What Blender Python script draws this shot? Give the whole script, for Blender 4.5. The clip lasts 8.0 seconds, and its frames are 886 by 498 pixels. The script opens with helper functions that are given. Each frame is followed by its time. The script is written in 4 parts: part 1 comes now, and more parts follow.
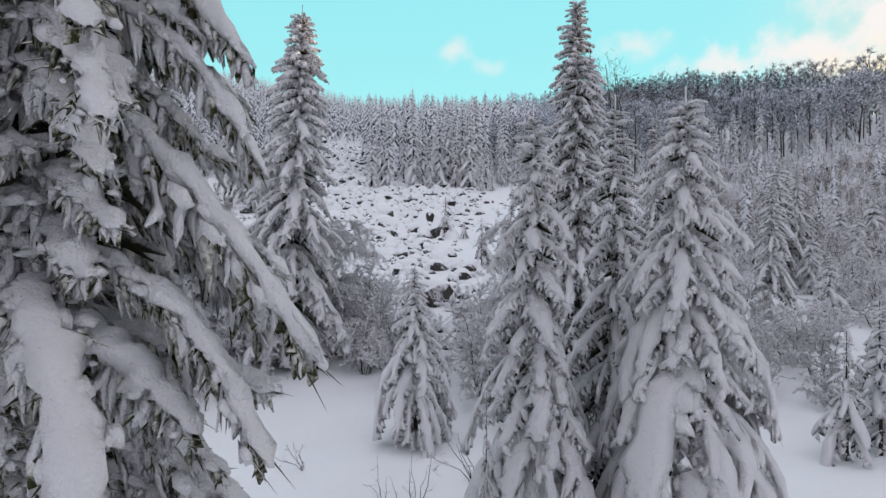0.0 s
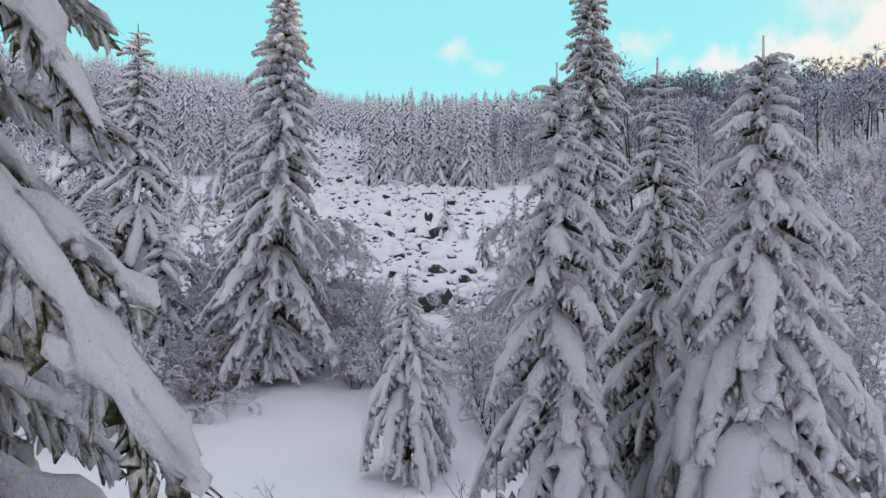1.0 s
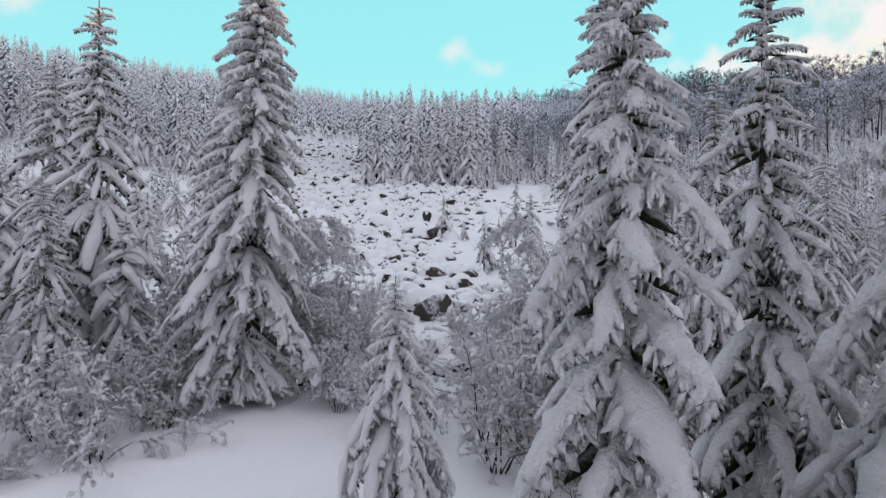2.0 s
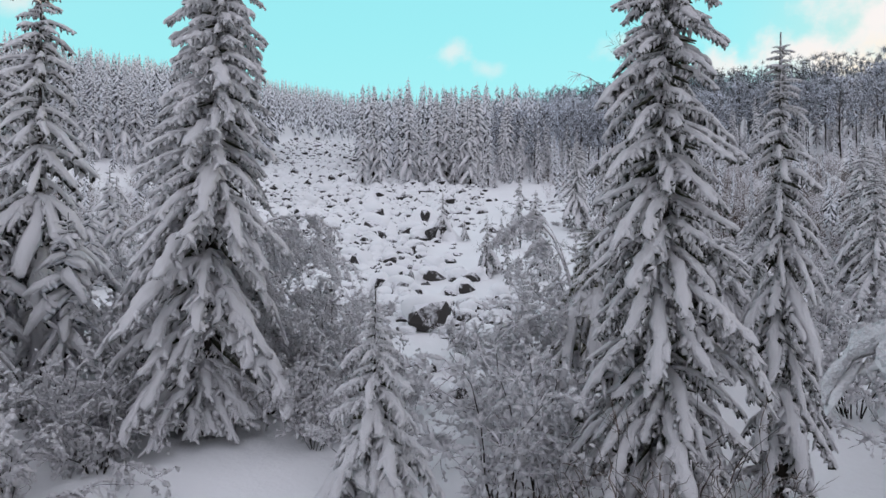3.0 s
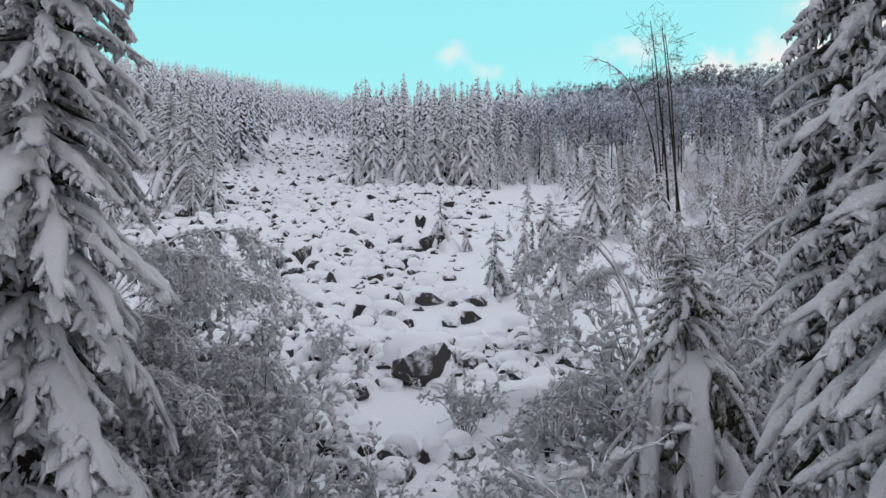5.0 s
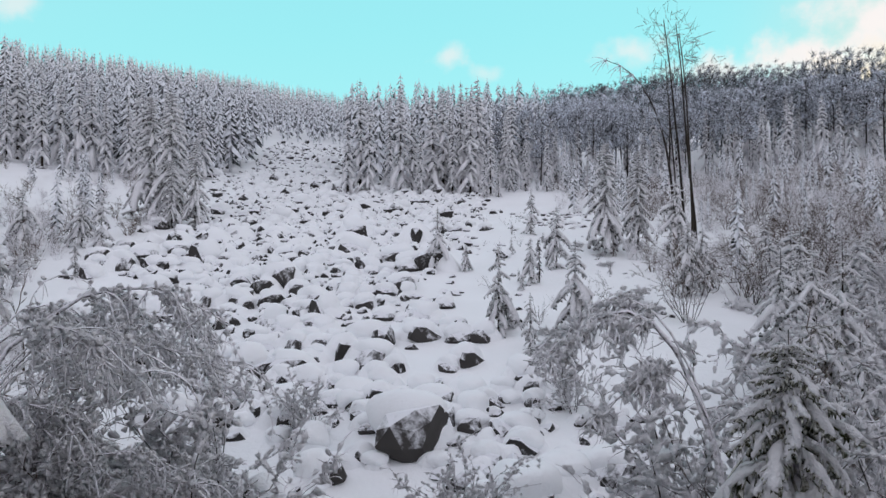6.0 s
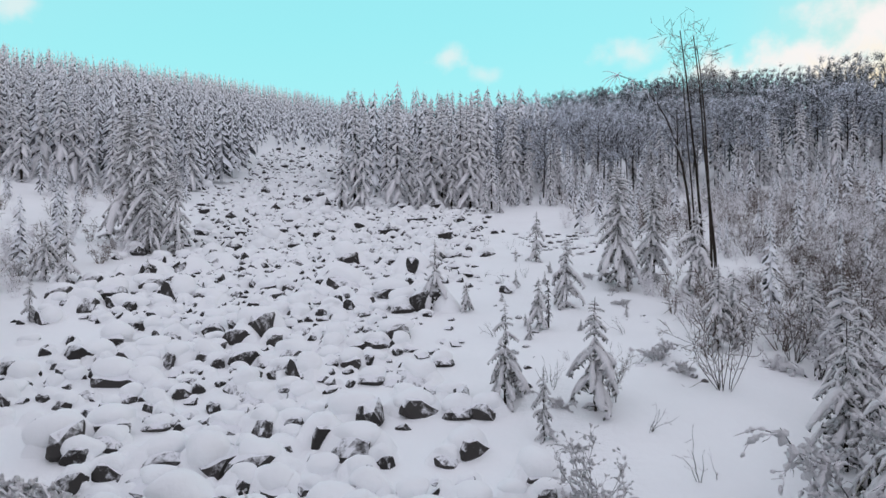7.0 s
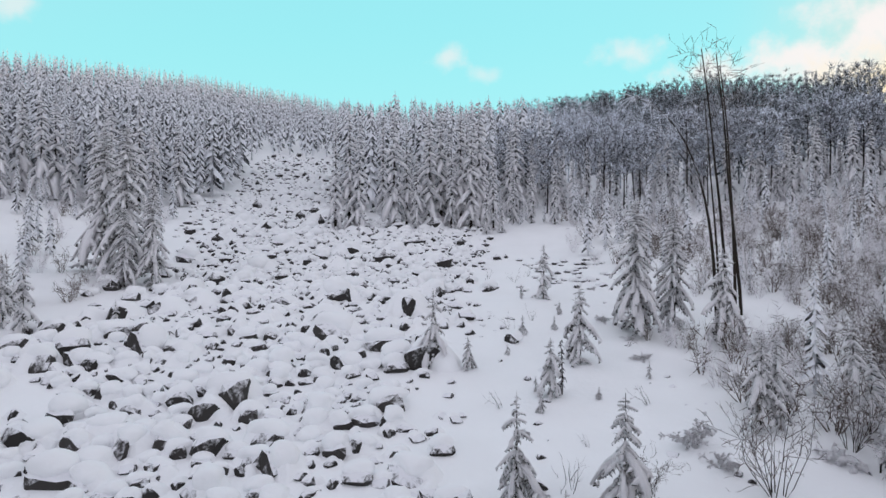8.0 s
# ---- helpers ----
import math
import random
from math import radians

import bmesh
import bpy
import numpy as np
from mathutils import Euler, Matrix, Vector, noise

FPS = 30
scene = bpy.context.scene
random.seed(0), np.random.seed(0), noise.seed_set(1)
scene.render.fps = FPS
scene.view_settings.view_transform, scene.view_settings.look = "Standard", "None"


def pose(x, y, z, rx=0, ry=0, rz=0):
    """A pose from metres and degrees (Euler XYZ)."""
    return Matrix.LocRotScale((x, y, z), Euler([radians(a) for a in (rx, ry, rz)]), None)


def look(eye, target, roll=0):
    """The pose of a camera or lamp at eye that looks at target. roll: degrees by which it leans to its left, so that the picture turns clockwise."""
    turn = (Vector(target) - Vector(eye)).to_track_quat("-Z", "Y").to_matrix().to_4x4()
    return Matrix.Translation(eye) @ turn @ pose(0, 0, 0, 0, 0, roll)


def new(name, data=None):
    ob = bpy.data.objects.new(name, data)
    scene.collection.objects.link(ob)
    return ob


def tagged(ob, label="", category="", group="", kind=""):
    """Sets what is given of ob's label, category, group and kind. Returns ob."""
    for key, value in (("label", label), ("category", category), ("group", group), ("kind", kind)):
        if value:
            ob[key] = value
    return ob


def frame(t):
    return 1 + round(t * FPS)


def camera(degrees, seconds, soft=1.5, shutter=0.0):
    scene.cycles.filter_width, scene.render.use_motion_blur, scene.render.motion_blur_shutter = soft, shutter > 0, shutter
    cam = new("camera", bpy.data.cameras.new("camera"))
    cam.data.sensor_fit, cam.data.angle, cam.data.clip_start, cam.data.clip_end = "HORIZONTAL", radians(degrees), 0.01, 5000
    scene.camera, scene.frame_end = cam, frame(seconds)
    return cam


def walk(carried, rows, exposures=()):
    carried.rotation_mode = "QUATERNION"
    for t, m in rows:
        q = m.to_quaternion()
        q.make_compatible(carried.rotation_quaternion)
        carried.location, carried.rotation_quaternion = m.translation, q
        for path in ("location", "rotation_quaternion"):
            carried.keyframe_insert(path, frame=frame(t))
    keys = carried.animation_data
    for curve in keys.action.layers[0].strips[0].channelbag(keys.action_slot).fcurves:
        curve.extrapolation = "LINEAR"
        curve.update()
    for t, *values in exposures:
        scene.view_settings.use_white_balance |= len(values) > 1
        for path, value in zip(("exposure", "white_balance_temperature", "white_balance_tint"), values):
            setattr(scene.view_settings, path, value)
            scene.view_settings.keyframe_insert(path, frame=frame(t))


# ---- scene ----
# ======== camera and its way ========
cam = camera(68.0, 8.0)
SIDE, AHEAD, EYE, TURNS = 46.0, 31.8, 6.5, 1.447
ROWS = [
    (0.0, 0.0, 0.0, 0.0, 0.0, 0.0, 0.0),
    (0.5, 0.0008, 0.0396, 0.0008, -0.0, 0.01, 0.03),
    (1.0, 0.0017, 0.0853, 0.0014, -0.01, 0.01, 0.03),
    (1.5, 0.0026, 0.136, 0.002, -0.01, 0.03, -0.04),
    (3.0, 0.0042, 0.3149, 0.0043, -0.06, 0.1, -0.08),
    (3.5, 0.0042, 0.3801, 0.0052, -0.08, 0.13, -0.07),
    (4.0, 0.0045, 0.4465, 0.0074, -0.1, 0.16, -0.08),
    (5.5, 0.0074, 0.644, 0.0315, -0.16, 0.27, 0.09),
    (6.0, 0.009, 0.709, 0.0464, -0.18, 0.32, 0.11),
    (6.5, 0.0106, 0.7749, 0.0671, -0.19, 0.36, 0.13),
    (7.0, 0.0111, 0.8408, 0.0951, -0.23, 0.39, 0.11),
    (7.5, 0.0114, 0.9066, 0.1242, -0.27, 0.4, 0.06),
    (8.0, 0.0117, 0.9753, 0.1543, -0.28, 0.39, 0.05),
]
walk(cam, [(t, pose(SIDE * x, AHEAD * y, EYE + SIDE * z, 90 + TURNS * pitch, roll, TURNS * yaw))
           for t, x, y, z, yaw, pitch, roll in ROWS])

# ======== sky and sun ========
SUN_AZ, SUN_EL = 60.0, 4.8          # degrees right of straight ahead, and above the level
sun_way = Vector((math.sin(radians(SUN_AZ)) * math.cos(radians(SUN_EL)),
                  math.cos(radians(SUN_AZ)) * math.cos(radians(SUN_EL)), math.sin(radians(SUN_EL))))


class Net:
    """A small helper for node trees."""

    def __init__(self, tree):
        self.tree = tree
        self.tree.nodes.clear()

    def node(self, kind, **values):
        n = self.tree.nodes.new(kind)
        for key, value in values.items():
            if key.startswith("i_"):
                self.put(n.inputs[key[2:].replace("_", " ")], value)
            elif key.startswith("n") and key[1:].isdigit():
                self.put(n.inputs[int(key[1:])], value)
            else:
                setattr(n, key, value)
        return n

    def put(self, socket, value):
        if isinstance(value, bpy.types.NodeSocket):
            self.tree.links.new(value, socket)
        else:
            socket.default_value = value

    def math(self, op, a, b=0.0, c=0.0, clamp=False):
        return self.node("ShaderNodeMath", operation=op, use_clamp=clamp, n0=a, n1=b, n2=c).outputs[0]

    def mix(self, f, a, b):
        n = self.node("ShaderNodeMix", data_type="RGBA")
        self.put(n.inputs["Factor"], f)
        self.put(n.inputs[6], a)
        self.put(n.inputs[7], b)
        return n.outputs[2]

    def span(self, v, lo, hi):
        return self.node("ShaderNodeMapRange", interpolation_type="SMOOTHSTEP", n0=v, n1=lo, n2=hi, n3=0.0, n4=1.0).outputs[0]

    def noise(self, where, scale, detail=3.0, rough=0.55):
        n = self.node("ShaderNodeTexNoise", i_Scale=scale, i_Detail=detail, i_Roughness=rough)
        self.put(n.inputs["Vector"], where)
        return n.outputs[0]


world = bpy.data.worlds.new("sky")
scene.world = world
world.use_nodes = True
w = Net(world.node_tree)
way = w.node("ShaderNodeTexCoord").outputs["Generated"]
axes = w.node("ShaderNodeSeparateXYZ", n0=way)
nishita = w.node("ShaderNodeTexSky", sky_type="NISHITA", sun_disc=False, sun_elevation=radians(SUN_EL),
                 sun_rotation=radians(SUN_AZ), air_density=1.0, dust_density=0.6, ozone_density=1.5)
dim = w.node("ShaderNodeVectorMath", operation="SCALE", n0=nishita.outputs[0])
dim.inputs["Scale"].default_value = 0.10
high = w.span(axes.outputs["Z"], 0.05, 0.5)
clear = w.mix(high, (0.47, 1.06, 1.09, 1), (0.35, 0.98, 1.06, 1))
# thin high cloud covers the sky behind and overhead
veil = w.span(w.math("ADD", w.math("MULTIPLY", axes.outputs["Z"], 1.0), w.math("MULTIPLY", axes.outputs["Y"], -0.75)), -0.40, 0.35)
open_sky = w.mix(veil, clear, (0.788, 0.80, 0.912, 1))
aim = w.node("ShaderNodeVectorMath", operation="DOT_PRODUCT", n0=way, n1=sun_way).outputs["Value"]
glow = w.math("MULTIPLY", w.span(aim, 0.78, 1.0), 0.9)
lit = w.mix(glow, open_sky, (1.0, 0.86, 0.66, 1))
ragged = w.noise(way, 26.0, 5.0)
sky = lit


def cloud(base, az, el, wide, tall, colour, amount):
    """One small cloud at a bearing and a height above the level, in degrees."""
    d = Vector((math.sin(radians(az)) * math.cos(radians(el)), math.cos(radians(az)) * math.cos(radians(el)), math.sin(radians(el))))
    side = Vector((math.cos(radians(az)), -math.sin(radians(az)), 0))
    u = w.math("DIVIDE", w.node("ShaderNodeVectorMath", operation="DOT_PRODUCT", n0=way, n1=side).outputs["Value"], radians(wide))
    v = w.math("DIVIDE", w.math("SUBTRACT", axes.outputs["Z"], d.z), radians(tall))
    r = w.math("SQRT", w.math("ADD", w.math("MULTIPLY", u, u), w.math("MULTIPLY", v, v)))
    r = w.math("ADD", r, w.math("MULTIPLY", w.math("SUBTRACT", ragged, 0.5), 2.4))
    front = w.math("GREATER_THAN", w.node("ShaderNodeVectorMath", operation="DOT_PRODUCT", n0=way, n1=d).outputs["Value"], 0.5)
    f = w.math("MULTIPLY", w.math("MULTIPLY", w.span(r, 1.25, 0.05), front), amount)
    return w.mix(f, base, colour)


PINK = (1.12, 1.05, 1.02, 1)
for az, el, wide, tall, amount in ((0.9, 16.8, 1.9, 1.0, 0.62), (3.9, 15.4, 1.4, 0.8, 0.42), (16.2, 16.6, 2.8, 1.2, 0.62),
                                   (22.0, 14.6, 3.0, 1.2, 0.8), (28.5, 14.8, 5.5, 1.9, 0.95), (35.0, 16.5, 6.0, 4.0, 1.0), (33.0, 13.5, 5.0, 2.0, 0.9),
                                   (-33.0, 17.8, 2.0, 1.2, 0.6)):
    sky = cloud(sky, az, el, wide, tall, PINK, amount)
sky = cloud(sky, 36.0, 12.5, 6.0, 2.6, (1.15, 1.0, 0.68, 1), 0.9)
sky = w.mix(0.80, dim.outputs[0], sky)
back = w.node("ShaderNodeBackground", i_Color=sky, i_Strength=1.0)
w.node("ShaderNodeOutputWorld", n0=back.outputs[0])

sun = new("sun", bpy.data.lights.new("sun", "SUN"))
sun.data.energy, sun.data.angle, sun.data.color = 3.6, radians(0.6), (1.0, 0.72, 0.5)
sun.matrix_world = look(sun_way * 200, (0, 0, 0))
scene.view_settings.exposure = 0.03


# ======== materials ========
def material(name):
    m = bpy.data.materials.new(name)
    m.use_nodes = True
    n = Net(m.node_tree)
    shader = n.node("ShaderNodeBsdfPrincipled")
    n.node("ShaderNodeOutputMaterial", n0=shader.outputs[0])
    return m, n, shader


def snow_material(name, colour, grain, fleck=0.0, rough=0.15):
    m, n, s = material(name)
    where = n.node("ShaderNodeTexCoord").outputs["Object"]
    big = n.noise(where, 0.35 * grain, 4.0)
    fine = n.noise(where, 9.0 * grain, 4.0, 0.65)
    c = n.mix(big, [v * 0.94 for v in colour] + [1], [min(1, v * 1.04) for v in colour] + [1])
    if fleck:
        # needles that poke through the load
        needles = n.span(n.noise(where, 24.0, 5.0, 0.75), 0.70 - fleck, 0.80 - fleck)
        c = n.mix(n.math("MULTIPLY", needles, 0.85), c, (0.09, 0.085, 0.07, 1))
    n.put(s.inputs["Base Color"], c)
    n.put(s.inputs["Roughness"], 0.75)
    n.put(s.inputs["Specular IOR Level"], 0.25)
    relief = n.math("ADD", n.math("MULTIPLY", big, 0.5), n.math("ADD", n.math("MULTIPLY", n.noise(where, 2.6 * grain, 3.0, 0.6), 0.4), n.math("MULTIPLY", fine, rough)))
    n.put(s.inputs["Normal"], n.node("ShaderNodeBump", i_Strength=0.8, i_Distance=0.12, i_Height=relief).outputs[0])
    return m


def frosted_material(name, dark, frost, low, high, scale, fleck=0.5):
    """Dark wood or needles under rime and snow, which lies on what faces up."""
    m, n, s = material(name)
    where = n.node("ShaderNodeTexCoord").outputs["Object"]
    up = n.node("ShaderNodeSeparateXYZ", n0=n.node("ShaderNodeNewGeometry").outputs["Normal"]).outputs["Z"]
    a = n.noise(where, scale, 4.0, 0.65)
    b = n.noise(where, scale * 0.13, 3.0)
    lie = n.math("ADD", up, n.math("ADD", n.math("MULTIPLY", n.math("SUBTRACT", a, 0.5), 3.0 * fleck),
                                   n.math("MULTIPLY", n.math("SUBTRACT", b, 0.5), 1.6 * fleck)))
    f = n.span(lie, low, high)
    isle = n.node("ShaderNodeObjectInfo").outputs["Random"]
    d = n.mix(isle, [v * 0.75 for v in dark] + [1], [v * 1.3 for v in dark] + [1])
    n.put(s.inputs["Base Color"], n.mix(f, d, list(frost) + [1]))
    n.put(s.inputs["Roughness"], 0.85)
    n.put(s.inputs["Specular IOR Level"], 0.15)
    n.put(s.inputs["Normal"], n.node("ShaderNodeBump", i_Strength=0.5, i_Distance=0.05, i_Height=a).outputs[0])
    return m


SNOW = snow_material("snow", (0.94, 0.945, 0.96), 1.0)
PACK = snow_material("snow on branches", (0.92, 0.905, 0.925), 3.0, 0.055, 0.9)
NEEDLE = frosted_material("rimed needles", (0.026, 0.026, 0.016), (0.78, 0.77, 0.785), -0.80, 0.50, 16.0, 0.75)
# Inner needles with little rime; the shade inside the crown is painted in.
INNER_NEEDLE = frosted_material("inner needles, painted shade", (0.026, 0.026, 0.014), (0.60, 0.60, 0.60), 0.0, 1.3, 12.0, 0.9)
PALE_NEEDLE = frosted_material("thickly rimed needles", (0.030, 0.030, 0.020), (0.82, 0.81, 0.825), -1.3, 0.10, 16.0, 0.75)
GREEN_NEEDLE = frosted_material("dark green needles", (0.040, 0.040, 0.014), (0.70, 0.69, 0.64), -0.65, 0.7, 18.0, 1.0)
# Rime for the far spruces; bluish distance haze is put into its frost colour.
FAR_NEEDLE = frosted_material("rimed far needles, haze in colour", (0.022, 0.026, 0.026), (0.86, 0.87, 0.91), -1.0, 0.45, 2.5, 0.6)
BARK = frosted_material("rimed bark", (0.032, 0.025, 0.020), (0.62, 0.62, 0.66), 0.15, 0.75, 4.0)
TWIG = frosted_material("rimed twigs", (0.060, 0.042, 0.038), (0.92, 0.89, 0.93), -1.05, 0.20, 12.0, 0.9)
RIME = frosted_material("hanging rimed twigs", (0.070, 0.052, 0.046), (0.92, 0.90, 0.93), -1.1, -0.1, 9.0, 0.9)
BROWN = frosted_material("bare brown twigs", (0.085, 0.055, 0.040), (0.62, 0.60, 0.60), 0.2, 1.1, 3.0, 0.6)
# The frost is tinted blue: the hazy cast of the distance, put into the colour.
BRANCH_DARK = frosted_material("rimed far twigs, hazy blue", (0.030, 0.028, 0.030), (0.82, 0.86, 0.94), -1.05, 0.35, 0.8, 1.0)
# Darker copies for the right hill: less rime, and its shade put into colour.
SHADED_NEEDLE = frosted_material("shaded copy of far needles, little rime", (0.022, 0.028, 0.024), (0.70, 0.74, 0.80), -0.25, 0.95, 2.0, 0.6)
SHADED_TWIG = frosted_material("shaded copy of far twigs, little rime", (0.032, 0.032, 0.030), (0.66, 0.72, 0.80), -0.30, 0.90, 0.8, 0.75)
ROCK = frosted_material("boulder stone", (0.050, 0.046, 0.044), (0.85, 0.85, 0.88), 0.38, 0.80, 3.5, 0.40)


# ======== mesh helpers ========
def mesh_of(name, verts, faces, mat, smooth=True):
    """A mesh of triangles from arrays."""
    me = bpy.data.meshes.new(name)
    verts, faces = np.asarray(verts, np.float32), np.asarray(faces, np.int32)
    me.vertices.add(len(verts))
    me.vertices.foreach_set("co", verts.ravel())
    me.loops.add(faces.size)
    me.loops.foreach_set("vertex_index", faces.ravel())
    me.polygons.add(len(faces))
    me.polygons.foreach_set("loop_start", np.arange(0, faces.size, 3, dtype=np.int32))
    me.polygons.foreach_set("use_smooth", np.full(len(faces), smooth))
    me.update(calc_edges=True)
    me.validate()
    me.materials.append(mat)
    return me


def thing(name, m, label, category, group=""):
    ob = new(name)
    ob.empty_display_size = 0.3
    ob.matrix_basis = m
    return tagged(ob, label, category, group)


def part(name, me, parent, label=""):
    ob = new(name, me)
    ob.parent = parent
    return tagged(ob, label)


class Heap:
    """Collects pieces of triangles into one pair of arrays."""

    def __init__(self):
        self.v, self.f, self.n = [], [], 0

    def add(self, v, f):
        self.v.append(v)
        self.f.append(np.asarray(f) + self.n)
        self.n += len(v)

    def arrays(self):
        return np.concatenate(self.v), np.concatenate(self.f)


def tube(path, radii, sides, squash=1.0, rough=0.0, rng=None, lift=0.0):
    """A closed tube along a path; squash flattens it, rough makes it lumpy."""
    path, radii = np.asarray(path, float), np.asarray(radii, float)
    k = len(path)
    along = np.gradient(path, axis=0)
    along /= np.linalg.norm(along, axis=1)[:, None] + 1e-9
    ref = np.where(np.abs(along[:, 2:3]) > 0.9, [[1.0, 0, 0]], [[0, 0, 1.0]])
    side = np.cross(along, ref)
    side /= np.linalg.norm(side, axis=1)[:, None] + 1e-9
    top = np.cross(side, along)
    a = np.arange(sides) * 2 * np.pi / sides
    r = radii[:, None] * np.ones(sides)
    if rough:
        r = r * (1 + rough * rng.uniform(-1, 1, r.shape))
    v = path[:, None] + r[..., None] * (np.cos(a)[None, :, None] * side[:, None] + squash * np.sin(a)[None, :, None] * top[:, None])
    v = v + np.array([0, 0, lift])
    i = np.arange(k - 1)[:, None] * sides
    j = np.arange(sides)[None]
    q = np.stack([i + j, i + (j + 1) % sides, i + sides + (j + 1) % sides, i + sides + j], -1).reshape(-1, 4)
    return v.reshape(-1, 3), np.concatenate([q[:, [0, 1, 2]], q[:, [0, 2, 3]]])


def ball(level):
    bm = bmesh.new()
    bmesh.ops.create_icosphere(bm, subdivisions=level, radius=1.0)
    v = np.array([p.co[:] for p in bm.verts])
    f = np.array([[q.index for q in face.verts] for face in bm.faces])
    bm.free()
    return v, f


def spike(h, p, d, r0):
    """A twig that ends in a point, three faces."""
    e = np.cross(d, [0.3, 0.5, 0.8])
    e *= r0 / (np.linalg.norm(e) + 1e-9)
    f = np.cross(d, e)
    f *= r0 / (np.linalg.norm(f) + 1e-9)
    h.add(np.array([p + e, p - 0.5 * e + 0.87 * f, p - 0.5 * e - 0.87 * f, p + d]), [[0, 1, 3], [1, 2, 3], [2, 0, 3]])


# ======== spruces ========
def heavy_branch(seed, wide=0.12, hang=0.52):
    """A bough seen close by, a metre long, out along x: a thick bumpy ridge of snow, with a curtain of rimed twigs hanging straight down from it
    and dark green sprigs between."""
    rng = np.random.default_rng(seed)
    green, snow = Heap(), Heap()
    v, f = ball(1)
    x = np.linspace(0, 1, 20)
    sway = 0.05 * np.sin(5 * x + seed)
    ridge = wide * (0.44 + 0.40 * np.sin(np.pi * (0.15 + 0.7 * x))) * (1 + 0.50 * rng.uniform(-1, 1, 20))
    ridge[-1] = 0.02
    snow.add(*tube(np.stack([x, sway, 0.02 + 0 * x], 1), ridge, 8, 0.80, 0.42, rng))
    for k in range(54):
        big = k % 3 == 0
        x0 = min(1.0, (k + rng.uniform(0, 3.0)) / 56)
        y0 = rng.normal(0, 0.75 if big else 0.95) * wide * (1.2 - 0.7 * x0)
        size = wide * (rng.uniform(0.5, 0.9) if big else rng.uniform(0.22, 0.60)) * (1.1 - 0.35 * x0)
        lump = sum(np.sin(v @ rng.normal(0, 2.4, 3) + rng.uniform(0, 6)) for _ in range(3)) / 3
        p = v * (1 + 0.45 * lump[:, None]) * [0.50 * size, size, size * rng.uniform(0.5, 0.85)]
        p[:, 2] -= 0.35 * np.abs(p[:, 1])
        snow.add(p + [x0, y0 + float(np.interp(x0, x, sway)), 0.03 - 0.55 * abs(y0)], f)
    green.add(*tube(np.stack([x, sway, -0.07 + 0 * x], 1)[::4], (0.05 - 0.035 * x)[::4], 5, 1.0, 0.3, rng))
    for k in range(120):
        x0 = rng.uniform(0.0, 0.97)
        y0 = rng.normal(0, 0.55) * wide * (1.2 - 0.7 * x0) + float(np.interp(x0, x, sway))
        long = hang * (1.05 - 0.65 * x0) * rng.uniform(0.25, 1.15)
        p = np.array([x0, y0, -0.02 - 0.5 * abs(y0)])
        d = np.array([0.26 * long, 0.3 * y0 + rng.normal(0, 0.03), -0.80 * long])
        r0 = rng.uniform(0.011, 0.028)
        (snow if rng.random() < 0.72 else green).add(*tube([p, p + 0.45 * d + rng.normal(0, 0.012, 3), p + d], [0.8 * r0, 1.4 * r0, 0.25 * r0], 3, 1.0, 0.35, rng))
    for k in range(90):
        x0 = rng.uniform(0.0, 1.0)
        y0 = rng.normal(0, 0.8) * wide * (1.25 - 0.7 * x0)
        p = np.array([x0, y0, rng.uniform(-0.30, 0.05) * (1.1 - x0) - 0.5 * abs(y0)])
        d = np.array([rng.uniform(0.1, 0.4), rng.normal(0, 0.5) + 3 * y0, rng.uniform(-1.0, 0.3)])
        spike(green, p, d * rng.uniform(0.06, 0.14) / np.linalg.norm(d), rng.uniform(0.006, 0.012))
    return green.arrays(), snow.arrays()


